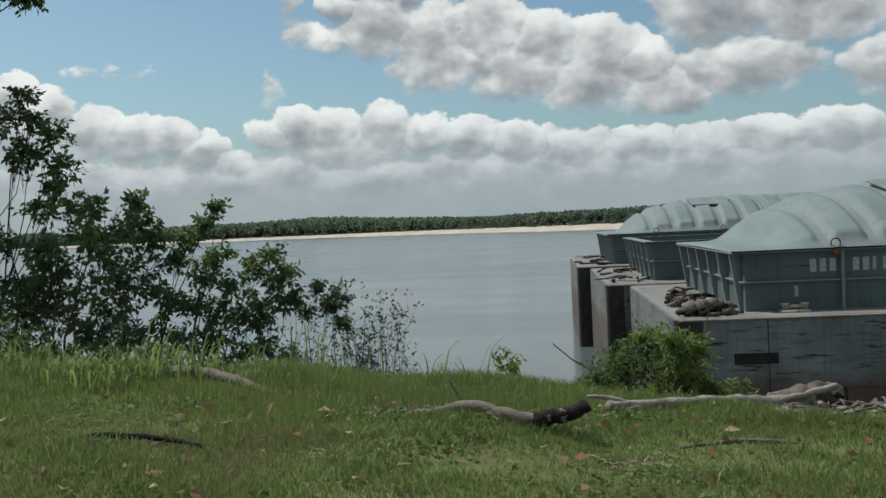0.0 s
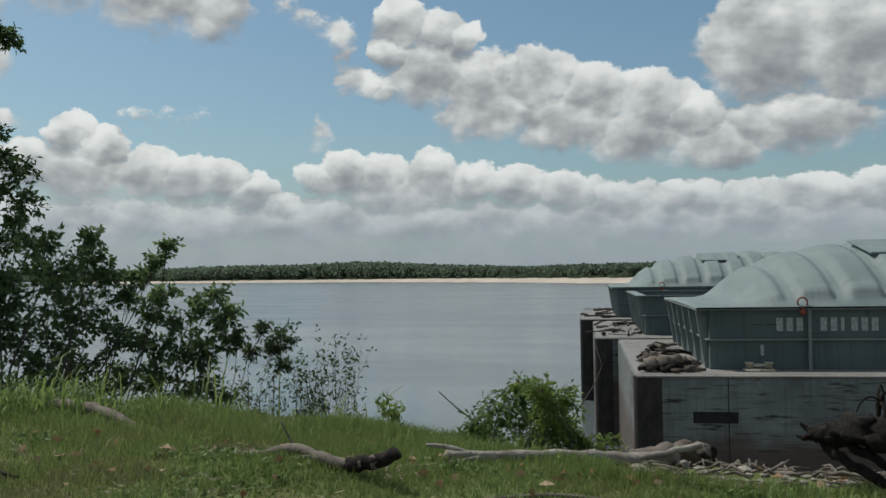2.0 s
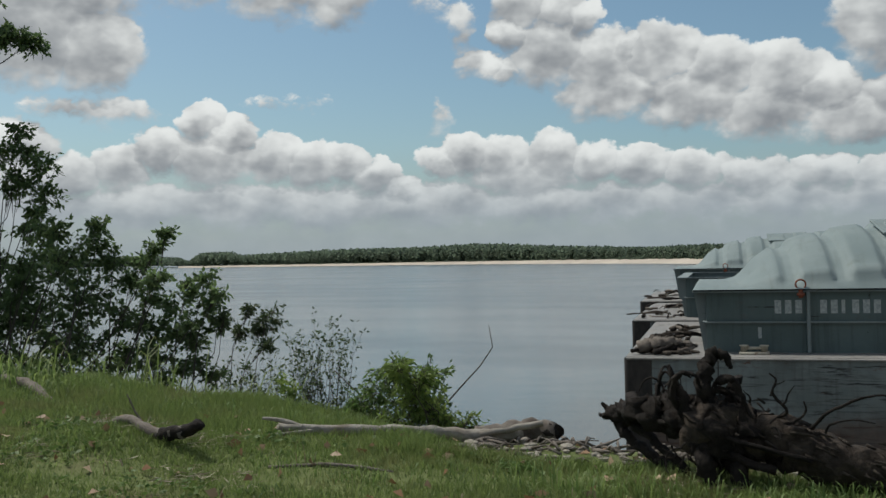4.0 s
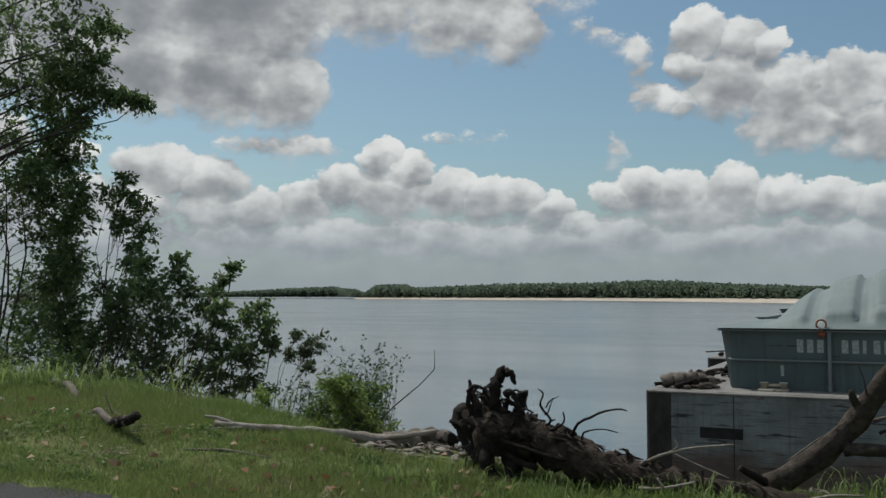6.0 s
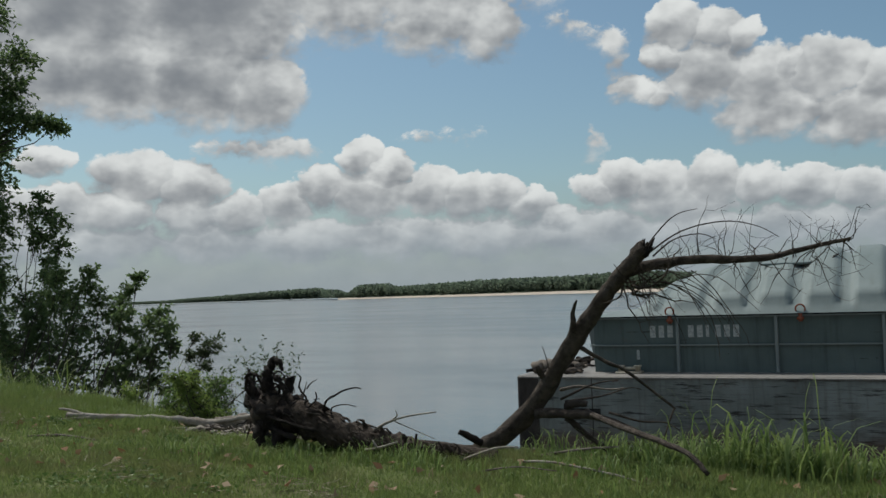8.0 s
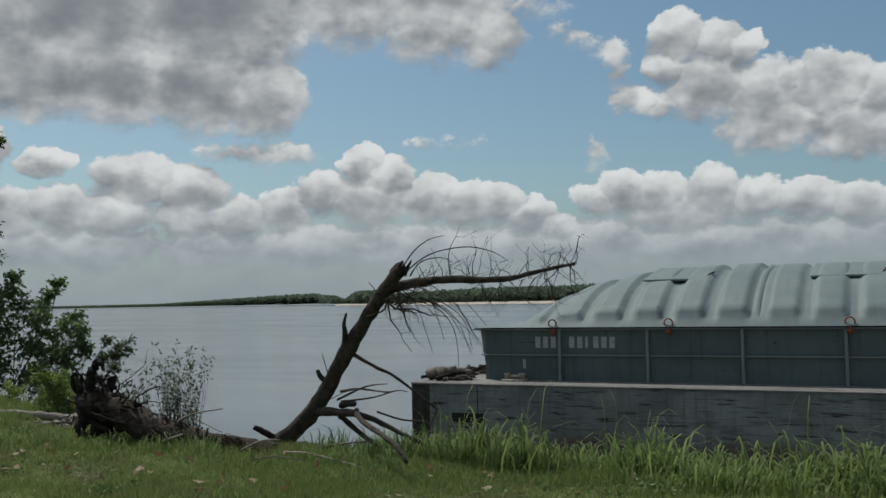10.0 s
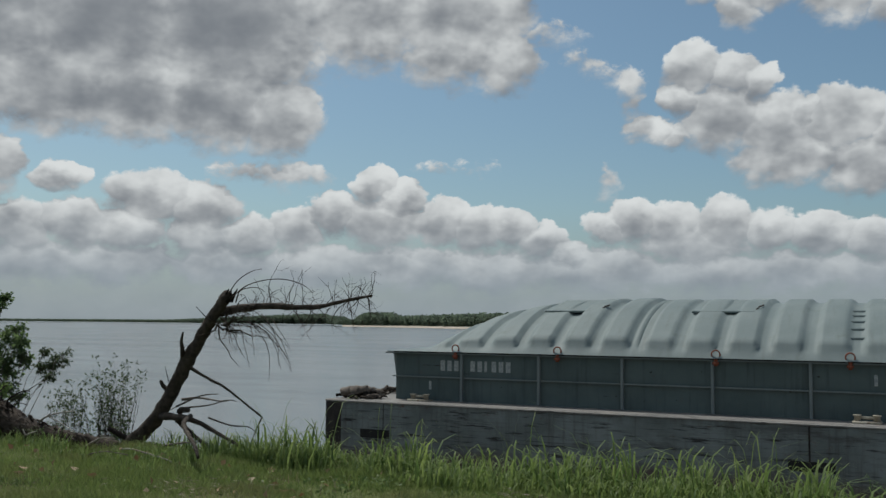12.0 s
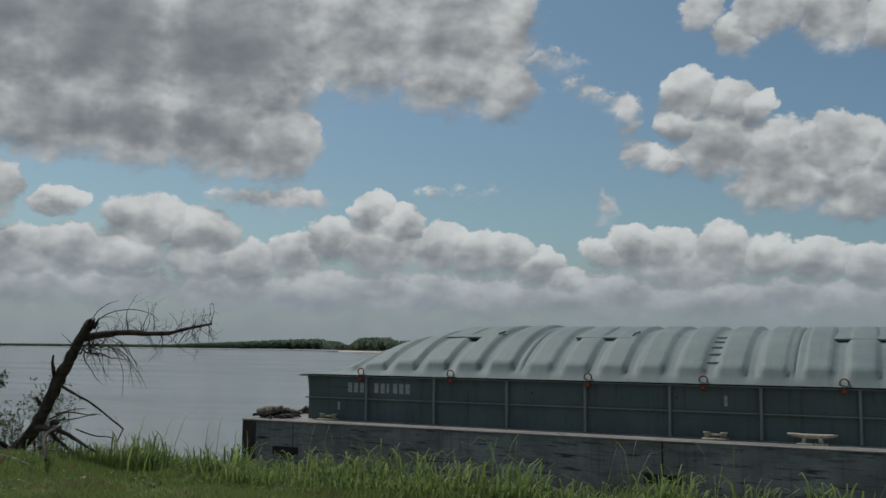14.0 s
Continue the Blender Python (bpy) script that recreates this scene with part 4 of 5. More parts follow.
# the tall tree at the water's edge, the dense and the slender one beside it, and the thicket that steps down to the water
leafy("tree", "tall dark-leaved tree on the river bank", "tree", (-16.4, -4.0), -2.7, [(-13.55, 9.1, 0.42), (-14.1, 8.3, 0.45), (-14.8, 9.1, 0.8), (-14.9, 7.6, 0.75), (-14.0, 7.45, 0.40), (-13.4, 7.32, 0.30), (-12.85, 7.2, 0.22), (-12.5, 7.1, 0.13), (-15.3, 6.5, 0.55), (-16.0, 7.6, 0.9), (-14.4, 6.85, 0.35), (-15.4, 10.6, 1.1), (-14.3, 10.4, 0.7), (-16.6, 9.2, 1.2), (-17.0, 6.2, 0.9), (-15.1, 8.2, 0.7), (-15.6, 7.0, 0.6), (-14.6, 7.9, 0.5), (-14.9, 6.2, 0.4), (-15.2, 5.7, 0.6), (-14.6, 5.6, 0.45), (-15.8, 5.2, 0.8), (-14.9, 4.9, 0.5)], (0.15, 0.078), LEAF, 5, dense=1.6, stems=1, girth=0.15, spray=0.24, limbs_from=5.0)
leafy("tree", "dense dark green tree in a bank thicket", "tree", (-14.6, -4.6), -3.6, [(-14.15, 5.25, 0.26), (-13.6, 4.75, 0.32), (-12.98, 4.4, 0.22), (-14.3, 4.4, 0.55), (-13.35, 3.75, 0.42), (-14.5, 3.5, 0.7), (-13.3, 2.7, 0.5), (-14.1, 2.2, 0.7), (-13.4, 1.7, 0.5), (-14.2, 1.1, 0.7), (-13.3, 0.6, 0.55), (-15.3, 4.0, 0.8), (-15.4, 2.0, 0.9), (-13.9, 3.0, 0.5), (-14.6, 2.8, 0.6), (-13.6, 4.1, 0.4), (-13.2, 1.1, 0.45)], (0.14, 0.07), LEAF, 6, dense=1.75, stems=3, girth=0.05, limbs_from=0.8)
leafy("tree", "slender open tree with thin stems and dark leaves", "tree", (-12.6, -4.4), -3.25, [(-12.3, 5.0, 0.17), (-12.7, 4.6, 0.22), (-12.15, 4.55, 0.26), (-11.75, 4.25, 0.22), (-12.05, 3.95, 0.28), (-11.6, 3.6, 0.24), (-12.45, 3.9, 0.17), (-11.45, 3.2, 0.17), (-12.1, 2.85, 0.24), (-12.7, 2.3, 0.24), (-12.0, 2.0, 0.3), (-12.5, 1.4, 0.3), (-11.9, 1.1, 0.35)], (0.135, 0.066), LEAF, 8, dense=1.3, stems=3, girth=0.024, deep=0.5)
SH = "thicket on the bank"
BUSH = "dense dark green bush in a bank thicket"
leafy("bush", BUSH, "bush", (-10.9, -5.6), -4.1, [(-10.89, 2.75, 0.22), (-10.42, 2.8, 0.14), (-10.77, 2.25, 0.40), (-10.54, 1.55, 0.52), (-11.16, 1.8, 0.34), (-11.75, 2.07, 0.22), (-11.3, 0.95, 0.5), (-12.0, 1.0, 0.4), (-11.6, 1.45, 0.3), (-10.7, 0.5, 0.45), (-11.5, 0.2, 0.45), (-10.9, -0.2, 0.4)], (0.13, 0.07), LEAF, 60, SH, 1.25, 5, 0.03)
leafy("bush", BUSH, "bush", (-9.9, -5.6), -4.0, [(-9.89, 2.9, 0.15), (-9.75, 2.55, 0.25), (-10.09, 2.2, 0.45), (-9.51, 2.17, 0.26), (-9.81, 1.54, 0.48), (-9.40, 1.1, 0.30), (-10.3, 0.85, 0.5), (-9.7, 0.5, 0.42), (-9.2, 0.4, 0.3), (-9.9, 0.0, 0.4)], (0.13, 0.07), LEAF, 61, SH, 1.25, 5, 0.03)
leafy("bush", "low dark green bush on the slope of the bank", "bush", (-12.6, -6.6), -5.6, [(-12.6, 1.5, 0.4), (-13.4, 1.2, 0.5), (-12.2, 0.8, 0.5), (-13.0, 0.6, 0.5), (-11.5, 0.5, 0.45)], (0.12, 0.065), LEAF_MID, 62, SH, 1.1, 5, 0.025)
leafy("bush", "low dark green bush on the slope of the bank", "bush", (-9.9, -6.9), -5.9, [(-10.4, 0.35, 0.42), (-9.6, 0.3, 0.4), (-9.0, 0.1, 0.35), (-10.9, 0.6, 0.35)], (0.12, 0.065), LEAF_MID, 63, SH, 1.1, 5, 0.025)
leafy("sapling", "thin leaning sapling with tufts of leaves", "sapling", (-9.9, -4.8), -3.6, [(-8.50, 2.72, 0.10), (-8.70, 2.46, 0.16), (-8.98, 2.15, 0.17), (-9.25, 1.75, 0.14)], (0.13, 0.064), LEAF, 77, SH, 1.3, 1, 0.03, 0.14, 0.2)
leafy("bush", "open leafy bush with bare lower stems", "bush", (-8.3, -5.4), -4.05, [(-8.55, 1.80, 0.17), (-8.17, 1.84, 0.18), (-8.68, 1.44, 0.22), (-8.12, 1.37, 0.27), (-8.47, 0.93, 0.28), (-8.91, 0.95, 0.18), (-8.0, 0.77, 0.24), (-8.37, 0.45, 0.24), (-8.7, 0.2, 0.25), (-8.1, 0.1, 0.22), (-8.4, -0.2, 0.25)], (0.13, 0.066), LEAF, 160, SH, 1.1, 4, 0.022, deep=0.5)
leafy("bush", "open leafy bush with bare lower stems", "bush", (-7.5, -5.4), -4.0, [(-7.4, 1.82, 0.13), (-7.07, 1.52, 0.18), (-7.67, 1.65, 0.13), (-7.36, 1.34, 0.19), (-7.53, 1.0, 0.22), (-7.7, 0.61, 0.22), (-7.22, 1.03, 0.13), (-7.6, 0.25, 0.16), (-7.3, 0.0, 0.14)], (0.13, 0.066), LEAF, 161, SH, 1.15, 3, 0.022, deep=0.4)
leafy("willow_bush", "willow bush with a round leafy head on bare stems", "bush", (-6.6, -5.4), -3.9, [(-6.36, 1.06, 0.20), (-6.48, 0.84, 0.14), (-6.93, 1.08, 0.12), (-6.66, 1.20, 0.08), (-6.93, 0.78, 0.12), (-6.2, 0.55, 0.10)], (0.105, 0.042), WILLOW, 260, SH, 1.5, 5, 0.018, 0.10, 0.4)
for k, (x, y, top, half, n) in enumerate(((-7.35, -1.8, 0.66, 0.52, 8), (-6.46, -1.6, 0.83, 0.49, 10), (-5.83, -1.6, 0.92, 0.55, 10), (-5.3, -2.1, -0.04, 0.40, 6), (-8.05, -1.8, 0.28, 0.46, 6))):
    plant("willow_bush", "thin-stemmed sparse willow bush", "bush", (x, y), top, half, clump(240 + k, n + 9, 0.25, 0.2, 1.7, 0.056, 2, 2), 5, (0.105, 0.044), WILLOW, 270 + k, SH, 0.05)
# the round bush at the edge before the barges: dark at the back, yellow-green in front
leafy("round_bush", "low round dark green bush at the bank's edge", "bush", (-1.6, -9.7), -9.6, [(-1.67, 0.80, 0.17), (-1.35, 0.72, 0.20), (-1.9, 0.58, 0.20), (-1.57, 0.45, 0.24), (-2.12, 0.42, 0.14), (-2.24, 0.30, 0.11), (-2.0, 0.28, 0.17), (-1.25, 0.4, 0.2)], (0.085, 0.028), LEAF_MID, 331, "", 2.1, 9, 0.012, 0.09, 0.35)
leafy("yellow_bush", "feathery yellow-green bush at the bank's edge", "bush", (-1.15, -10.15), -10.15, [(-1.22, 0.80, 0.13), (-1.32, 0.55, 0.18), (-1.15, 0.42, 0.17), (-0.98, 0.32, 0.15), (-0.76, 0.28, 0.11), (-1.40, 0.90, 0.09), (-1.60, 0.90, 0.08), (-1.48, 0.32, 0.14)], (0.095, 0.026), LEAF_BRIGHT, 332, "", 2.2, 7, 0.010, 0.10, 0.25)
plant("sprig", "small leafy sprig at the bank's edge", "plant", (-3.0, -9.6), 0.72, 0.2, clump(9, 3, 0.05, 0.4, 0.3, 0.006, 1, 4), 10, (0.08, 0.03), LEAF_BRIGHT, 335, "", 0.04)

# long bare twigs that stand out over the water
for k, pts in enumerate((((-1.3, -9.6, 0.25), (-1.06, -9.35, 0.56), (-0.86, -9.0, 0.82), (-0.76, -8.75, 1.02), (-0.84, -8.6, 1.28)), ((-2.0, -9.6, 0.2), (-2.2, -9.4, 0.48), (-2.4, -9.3, 0.60), (-2.6, -9.3, 0.78)))):
    s = Soup()
    s.tube(pts, [0.012, 0.010, 0.008, 0.007, 0.004][:len(pts)], 5)
    tagged(new("bare_twig", s.mesh("bare_twig", TWIG, True)), "long bare twig standing over the water", "twig", "bare twigs")

# ---------------------------------------------------------------- dead wood


def limb(pts, r0, r1, rng, sides=9, fine=4, rough=0.12, wob=0.03):
    """A bent, uneven limb through a few places; returns a Soup."""
    P = [Vector(p) for p in pts]
    out, rad = [], []
    m = len(P) - 1
    for i in range(m):
        a, b = P[max(i - 1, 0)], P[i]
        c, d = P[i + 1], P[min(i + 2, m)]
        for j in range(fine):
            t = j / fine
            q = 0.5 * ((2 * b) + (c - a) * t + (2 * a - 5 * b + 4 * c - d) * t * t + (3 * b - a - 3 * c + d) * t ** 3)
            k = (i + t) / m
            q = q + Vector((rng.gauss(0, wob), rng.gauss(0, wob), rng.gauss(0, wob))) * (r0 + (r1 - r0) * k) * 2
            out.append(q), rad.append((r0 + (r1 - r0) * k) * rng.uniform(0.93, 1.07))
    out.append(P[-1]), rad.append(r1)
    s = Soup()
    s.tube(out, rad, sides, rough, rng)
    return s


def dead_tree():
    rng = random.Random(90)
    root = thing("dead_tree", "leaning dead tree snapped off at the top, with bare branches", "dead tree", at=pose(0.08, 0, 0))
    Y = -12.15

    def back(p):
        """Slides p along a sight line from the camera, low points most, to fit its view."""
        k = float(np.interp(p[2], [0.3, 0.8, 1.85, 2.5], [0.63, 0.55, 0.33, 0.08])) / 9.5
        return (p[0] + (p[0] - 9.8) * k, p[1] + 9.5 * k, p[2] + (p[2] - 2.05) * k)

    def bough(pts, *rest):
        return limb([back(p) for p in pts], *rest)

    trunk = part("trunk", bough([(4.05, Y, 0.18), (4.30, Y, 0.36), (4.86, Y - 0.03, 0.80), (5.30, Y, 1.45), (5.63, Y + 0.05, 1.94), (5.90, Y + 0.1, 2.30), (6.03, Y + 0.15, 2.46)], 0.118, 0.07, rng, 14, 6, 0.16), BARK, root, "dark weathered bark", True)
    # splintered top
    for k in range(9):
        a = k * 0.7
        s = Soup()
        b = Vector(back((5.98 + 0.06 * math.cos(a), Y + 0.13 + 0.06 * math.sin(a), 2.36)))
        s.tube([b, b + Vector((rng.uniform(-0.03, 0.12), rng.uniform(-0.04, 0.04), rng.uniform(0.06, 0.20)))], [0.042, 0.006], 5)
        part("splinter", s, DARKWOOD, trunk)
    main = part("branch", bough([(5.85, Y + 0.12, 2.20), (6.15, Y + 0.3, 2.27), (6.45, Y + 0.4, 2.30), (6.85, Y + 0.5, 2.29), (7.2, Y + 0.6, 2.30), (7.55, Y + 0.7, 2.38), (7.92, Y + 0.78, 2.45)], 0.062, 0.016, rng, 8, 4), BARK, root, "", True)
    part("stub", bough([(5.30, Y - 0.02, 1.52), (5.36, Y - 0.1, 1.68), (5.36, Y - 0.12, 1.80), (5.40, Y - 0.12, 1.93)], 0.045, 0.012, rng, 7, 3), BARK, root, "", True)
    part("stub", bough([(5.02, Y - 0.02, 1.12), (4.98, Y - 0.1, 1.22), (4.97, Y - 0.1, 1.27)], 0.04, 0.02, rng, 7, 3), BARK, root, "", True)
    low = [
        ([(4.95, Y - 0.1, 0.78), (5.35, Y - 0.25, 0.80), (5.72, Y - 0.3, 0.77), (6.1, Y - 0.3, 0.62), (6.4, Y - 0.3, 0.50)], 0.055, 0.02),
        ([(5.30, Y - 0.2, 0.76), (5.52, Y - 0.1, 0.55), (5.75, Y, 0.36), (5.95, Y, 0.22)], 0.038, 0.02),
        ([(5.28, Y - 0.1, 0.86), (5.42, Y - 0.2, 0.90), (5.52, Y - 0.2, 0.89)], 0.05, 0.035),
        ([(5.15, Y + 0.1, 1.0), (5.3, Y + 0.3, 1.02), (5.6, Y + 0.4, 0.98), (5.75, Y + 0.4, 1.0)], 0.02, 0.006),
        ([(4.8, Y - 0.2, 0.30), (5.2, Y - 0.4, 0.42), (5.6, Y - 0.5, 0.50), (5.9, Y - 0.5, 0.53)], 0.022, 0.008),
        ([(4.5, Y + 0.1, 0.62), (4.75, Y + 0.3, 0.82), (5.0, Y + 0.4, 0.95)], 0.012, 0.004),
    ]
    for pts, r0, r1 in low:
        part("branch", bough(pts, r0, r1, rng, 7, 4), BARK if r0 > 0.03 else GREYWOOD, root, "", True)
    free = [
        ([(5.25, -11.75, 0.74), (5.70, -12.4, 0.72), (6.3, -13.0, 0.66), (6.60, -13.25, 0.60), (6.78, -13.38, 0.46)], 0.036, 0.020, BARK),
        ([(5.20, -11.72, 1.42), (5.45, -11.55, 1.24), (5.62, -11.48, 1.15), (5.98, -11.22, 0.80), (6.06, -11.15, 0.71)], 0.024, 0.011, BARK),
        ([(6.05, -11.15, 0.72), (5.98, -11.2, 0.52), (5.92, -11.25, 0.32)], 0.012, 0.006, BARK),
        ([(5.45, -11.6, 0.72), (5.75, -11.5, 0.62), (6.0, -11.4, 0.60), (6.15, -11.4, 0.52)], 0.014, 0.005, BARK),
        ([(4.95, -11.7, 0.86), (5.3, -11.6, 1.02), (5.55, -11.5, 1.05)], 0.016, 0.004, BARK),
        ([(5.0, -11.7, 0.84), (5.35, -11.5, 0.88), (5.62, -11.4, 0.96), (5.75, -11.35, 0.94)], 0.013, 0.004, BARK),
        ([(4.0, -11.7, 0.36), (3.86, -11.8, 0.46), (3.80, -11.85, 0.50)], 0.045, 0.03, DARKWOOD),
        ([(4.86, -11.75, 1.15), (4.84, -11.8, 1.32), (4.80, -11.8, 1.44)], 0.008, 0.004, BARK),
    ]
    for pts, r0, r1, mat in free:
        part("branch", limb(pts, r0, r1, rng, 7, 4), mat, root, "", True)
    # dense fine twigs: hanging below the snapped top, and standing on the long branch
    tw = Soup()

    def twig(p, d, n, r):
        q = Vector(p)
        pts = [q.copy()]
        d = Vector(d).normalized()
        for i in range(n):
            d = (d + Vector((rng.gauss(0, 0.28), rng.gauss(0, 0.28), rng.gauss(0, 0.28)))).normalized()
            q = q + d * rng.uniform(0.06, 0.14)
            pts.append(q.copy())
        tw.tube(pts, [r * (1 - 0.75 * i / n) for i in range(n + 1)], 4, cap=False)
        return pts

    for k in range(18):
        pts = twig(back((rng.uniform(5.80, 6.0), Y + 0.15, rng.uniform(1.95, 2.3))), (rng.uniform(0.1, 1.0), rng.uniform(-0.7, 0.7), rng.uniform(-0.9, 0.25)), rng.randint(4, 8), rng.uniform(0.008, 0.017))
        for j in range(3):
            twig(rng.choice(pts[1:]), (rng.uniform(-0.2, 1), rng.uniform(-0.8, 0.8), rng.uniform(-1, 0.4)), rng.randint(2, 4), 0.004)
    # long drooping twigs below the crook
    for k in range(11):
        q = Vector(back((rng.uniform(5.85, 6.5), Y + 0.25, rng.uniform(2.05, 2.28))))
        v = Vector((rng.uniform(0.4, 0.9), rng.uniform(-0.3, 0.3), rng.uniform(-0.3, 0.1)))
        pts = [q.copy()]
        for i in range(9):
            v = (v + Vector((rng.gauss(0, 0.10), rng.gauss(0, 0.10), -0.16 + rng.gauss(0, 0.08)))).normalized()
            q = q + v * 0.11
            pts.append(q.copy())
        tw.tube(pts, [0.007 - 0.0005 * i for i in range(10)], 4, cap=False)
    for k in range(64):
        f = rng.uniform(0.1, 1.0)
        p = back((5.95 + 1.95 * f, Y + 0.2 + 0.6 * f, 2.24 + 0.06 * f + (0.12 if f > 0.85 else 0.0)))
        up = rng.random() < 0.6
        pts = twig(p, (rng.uniform(-0.3, 0.9), rng.uniform(-0.7, 0.7), rng.uniform(0.3, 1.0) if up else rng.uniform(-1, -0.3)), rng.randint(2, 6), rng.uniform(0.004, 0.008))
        for j in range(2):
            twig(rng.choice(pts[1:]), (rng.uniform(-0.5, 1), rng.uniform(-0.8, 0.8), rng.uniform(-0.7, 0.8)), rng.randint(1, 3), 0.003)
    tagged(part("twig_tangle", tw, BARK, main, "tangle of fine bare twigs", True), kind="stuff")
    for pts in (((6.02, Y + 0.1, 2.40), (6.2, Y + 0.1, 2.62), (6.35, Y + 0.2, 2.76), (6.55, Y + 0.2, 2.80)), ((6.05, Y + 0.1, 2.36), (6.4, Y + 0.1, 2.58), (6.8, Y + 0.2, 2.66), (7.1, Y + 0.3, 2.60), (7.3, Y + 0.3, 2.48)), ((6.1, Y + 0.2, 2.35), (6.35, Y, 2.50), (6.6, Y, 2.54), (6.75, Y, 2.48))):
        part("arching_twig", bough(pts, 0.010, 0.003, rng, 5, 5, 0.05, 0.05), BARK, root, "", True)


dead_tree()


def fallen_trunk():
    rng = random.Random(51)
    root = thing("fallen_trunk", "dark fallen trunk with a torn-up root mass lying in the grass", "fallen trunk")
    Y = -12.45

    log = part("log", limb([(1.72, Y, 0.78), (2.0, Y, 0.74), (2.35, Y, 0.64), (2.75, Y, 0.53), (3.3, Y, 0.42), (3.9, Y + 0.1, 0.33), (4.5, Y + 0.2, 0.28)], 0.22, 0.10, rng, 18, 7, 0.22), ROTWOOD, root, "brown rotting trunk", True)
    part("root_mass", limb([(0.92, -11.55, 0.70), (1.06, -11.75, 0.76), (1.28, -12.0, 0.81), (1.55, -12.25, 0.82), (1.82, -12.4, 0.78), (2.08, Y, 0.72)], 0.045, 0.23, rng, 20, 7, 0.36, 0.10), DARKWOOD, root, "clotted root mass", True)
    big = (
        ([(1.62, Y - 0.05, 0.85), (1.60, Y - 0.06, 1.0), (1.54, Y - 0.05, 1.12), (1.49, Y - 0.02, 1.25)], 0.06, 0.012),
        ([(1.80, Y, 0.85), (1.76, Y - 0.04, 1.05), (1.76, Y - 0.02, 1.20), (1.83, Y, 1.33), (1.92, Y, 1.31), (1.95, Y, 1.22)], 0.085, 0.016),
        ([(1.56, Y - 0.05, 0.92), (1.52, Y - 0.12, 1.10), (1.60, Y - 0.15, 1.20), (1.69, Y - 0.14, 1.18), (1.73, Y - 0.1, 1.08)], 0.030, 0.010),
        ([(1.50, Y + 0.1, 0.92), (1.50, Y + 0.05, 1.10), (1.58, Y, 1.18), (1.66, Y, 1.15)], 0.022, 0.008),
        ([(1.86, Y, 1.12), (1.93, Y - 0.08, 1.16), (2.0, Y - 0.1, 1.10), (2.04, Y - 0.1, 0.98), (2.10, Y - 0.1, 0.86)], 0.035, 0.012),
        ([(1.84, Y + 0.05, 1.05), (1.95, Y + 0.05, 1.02), (2.06, Y + 0.02, 0.92), (2.20, Y, 0.80)], 0.028, 0.012),
        ([(1.95, Y + 0.1, 0.9), (1.98, Y + 0.1, 1.06), (2.0, Y + 0.1, 1.15)], 0.06, 0.045),
        ([(0.98, -11.6, 0.74), (0.90, -11.52, 0.76), (0.86, -11.5, 0.80)], 0.03, 0.012),
        ([(0.96, -11.58, 0.72), (0.88, -11.5, 0.68), (0.83, -11.45, 0.69)], 0.035, 0.012),
        ([(1.0, -11.65, 0.68), (1.12, -11.8, 0.56), (1.30, -11.95, 0.45), (1.52, -12.1, 0.38), (1.78, -12.3, 0.30)], 0.05, 0.035),
        ([(1.10, -11.8, 0.72), (1.28, -11.98, 0.62), (1.46, -12.15, 0.50), (1.66, -12.3, 0.36)], 0.04, 0.03),
        ([(1.02, -11.8, 0.78), (1.35, -12.2, 0.77), (1.7, -12.6, 0.77), (2.05, Y - 0.25, 0.70), (2.5, Y - 0.2, 0.58)], 0.022, 0.018),
        ([(1.50, -12.3, 0.74), (1.66, Y - 0.1, 0.66), (1.9, Y - 0.2, 0.60), (2.25, Y - 0.22, 0.50)], 0.045, 0.03),
        ([(1.72, Y - 0.1, 0.62), (1.76, Y - 0.2, 0.48), (1.86, Y - 0.2, 0.34), (1.98, Y - 0.2, 0.24)], 0.075, 0.05),
        ([(1.95, Y - 0.1, 0.55), (2.02, Y - 0.2, 0.40), (2.14, Y - 0.2, 0.26)], 0.09, 0.05),
        ([(1.85, Y + 0.1, 0.60), (1.90, Y + 0.15, 0.42), (2.0, Y + 0.15, 0.24)], 0.08, 0.05),
        ([(2.20, Y, 0.82), (2.34, Y - 0.1, 0.92), (2.24, Y - 0.1, 1.05), (2.27, Y - 0.1, 1.15), (2.22, Y - 0.1, 1.20)], 0.014, 0.006),
        ([(2.22, Y, 0.80), (2.38, Y - 0.1, 0.84), (2.47, Y - 0.1, 0.92), (2.46, Y - 0.1, 1.00)], 0.014, 0.006),
        ([(2.48, Y, 0.74), (2.60, Y - 0.1, 0.90), (2.78, Y - 0.1, 1.0), (2.95, Y - 0.1, 1.05), (3.05, Y - 0.1, 1.04)], 0.016, 0.006),
        ([(2.6, Y, 0.70), (2.64, Y - 0.05, 0.82), (2.80, Y - 0.05, 0.86), (2.95, Y - 0.05, 0.84)], 0.011, 0.004),
    )
    # curled thin roots that stand off the mass
    for k in range(11):
        p = Vector((rng.uniform(1.3, 1.95), 0, 0))
        p.y = float(np.interp(p.x, [1.0, 1.8], [-11.7, -12.4])) + rng.uniform(-0.15, 0.15)
        p.z = 0.92
        a, h = rng.uniform(0, math.tau), rng.uniform(0.10, 0.24)
        o = Vector((math.cos(a), math.sin(a), 0))
        part("thin_root", limb([p, p + o * 0.03 + Vector((0, 0, h * 0.7)), p + o * 0.10 + Vector((0, 0, h)), p + o * 0.18 + Vector((0, 0, h * 0.75)), p + o * 0.22 + Vector((0, 0, h * 0.2))], rng.uniform(0.010, 0.018), 0.005, rng, 5, 4, 0.1, 0.08), DARKWOOD, root, "", True)
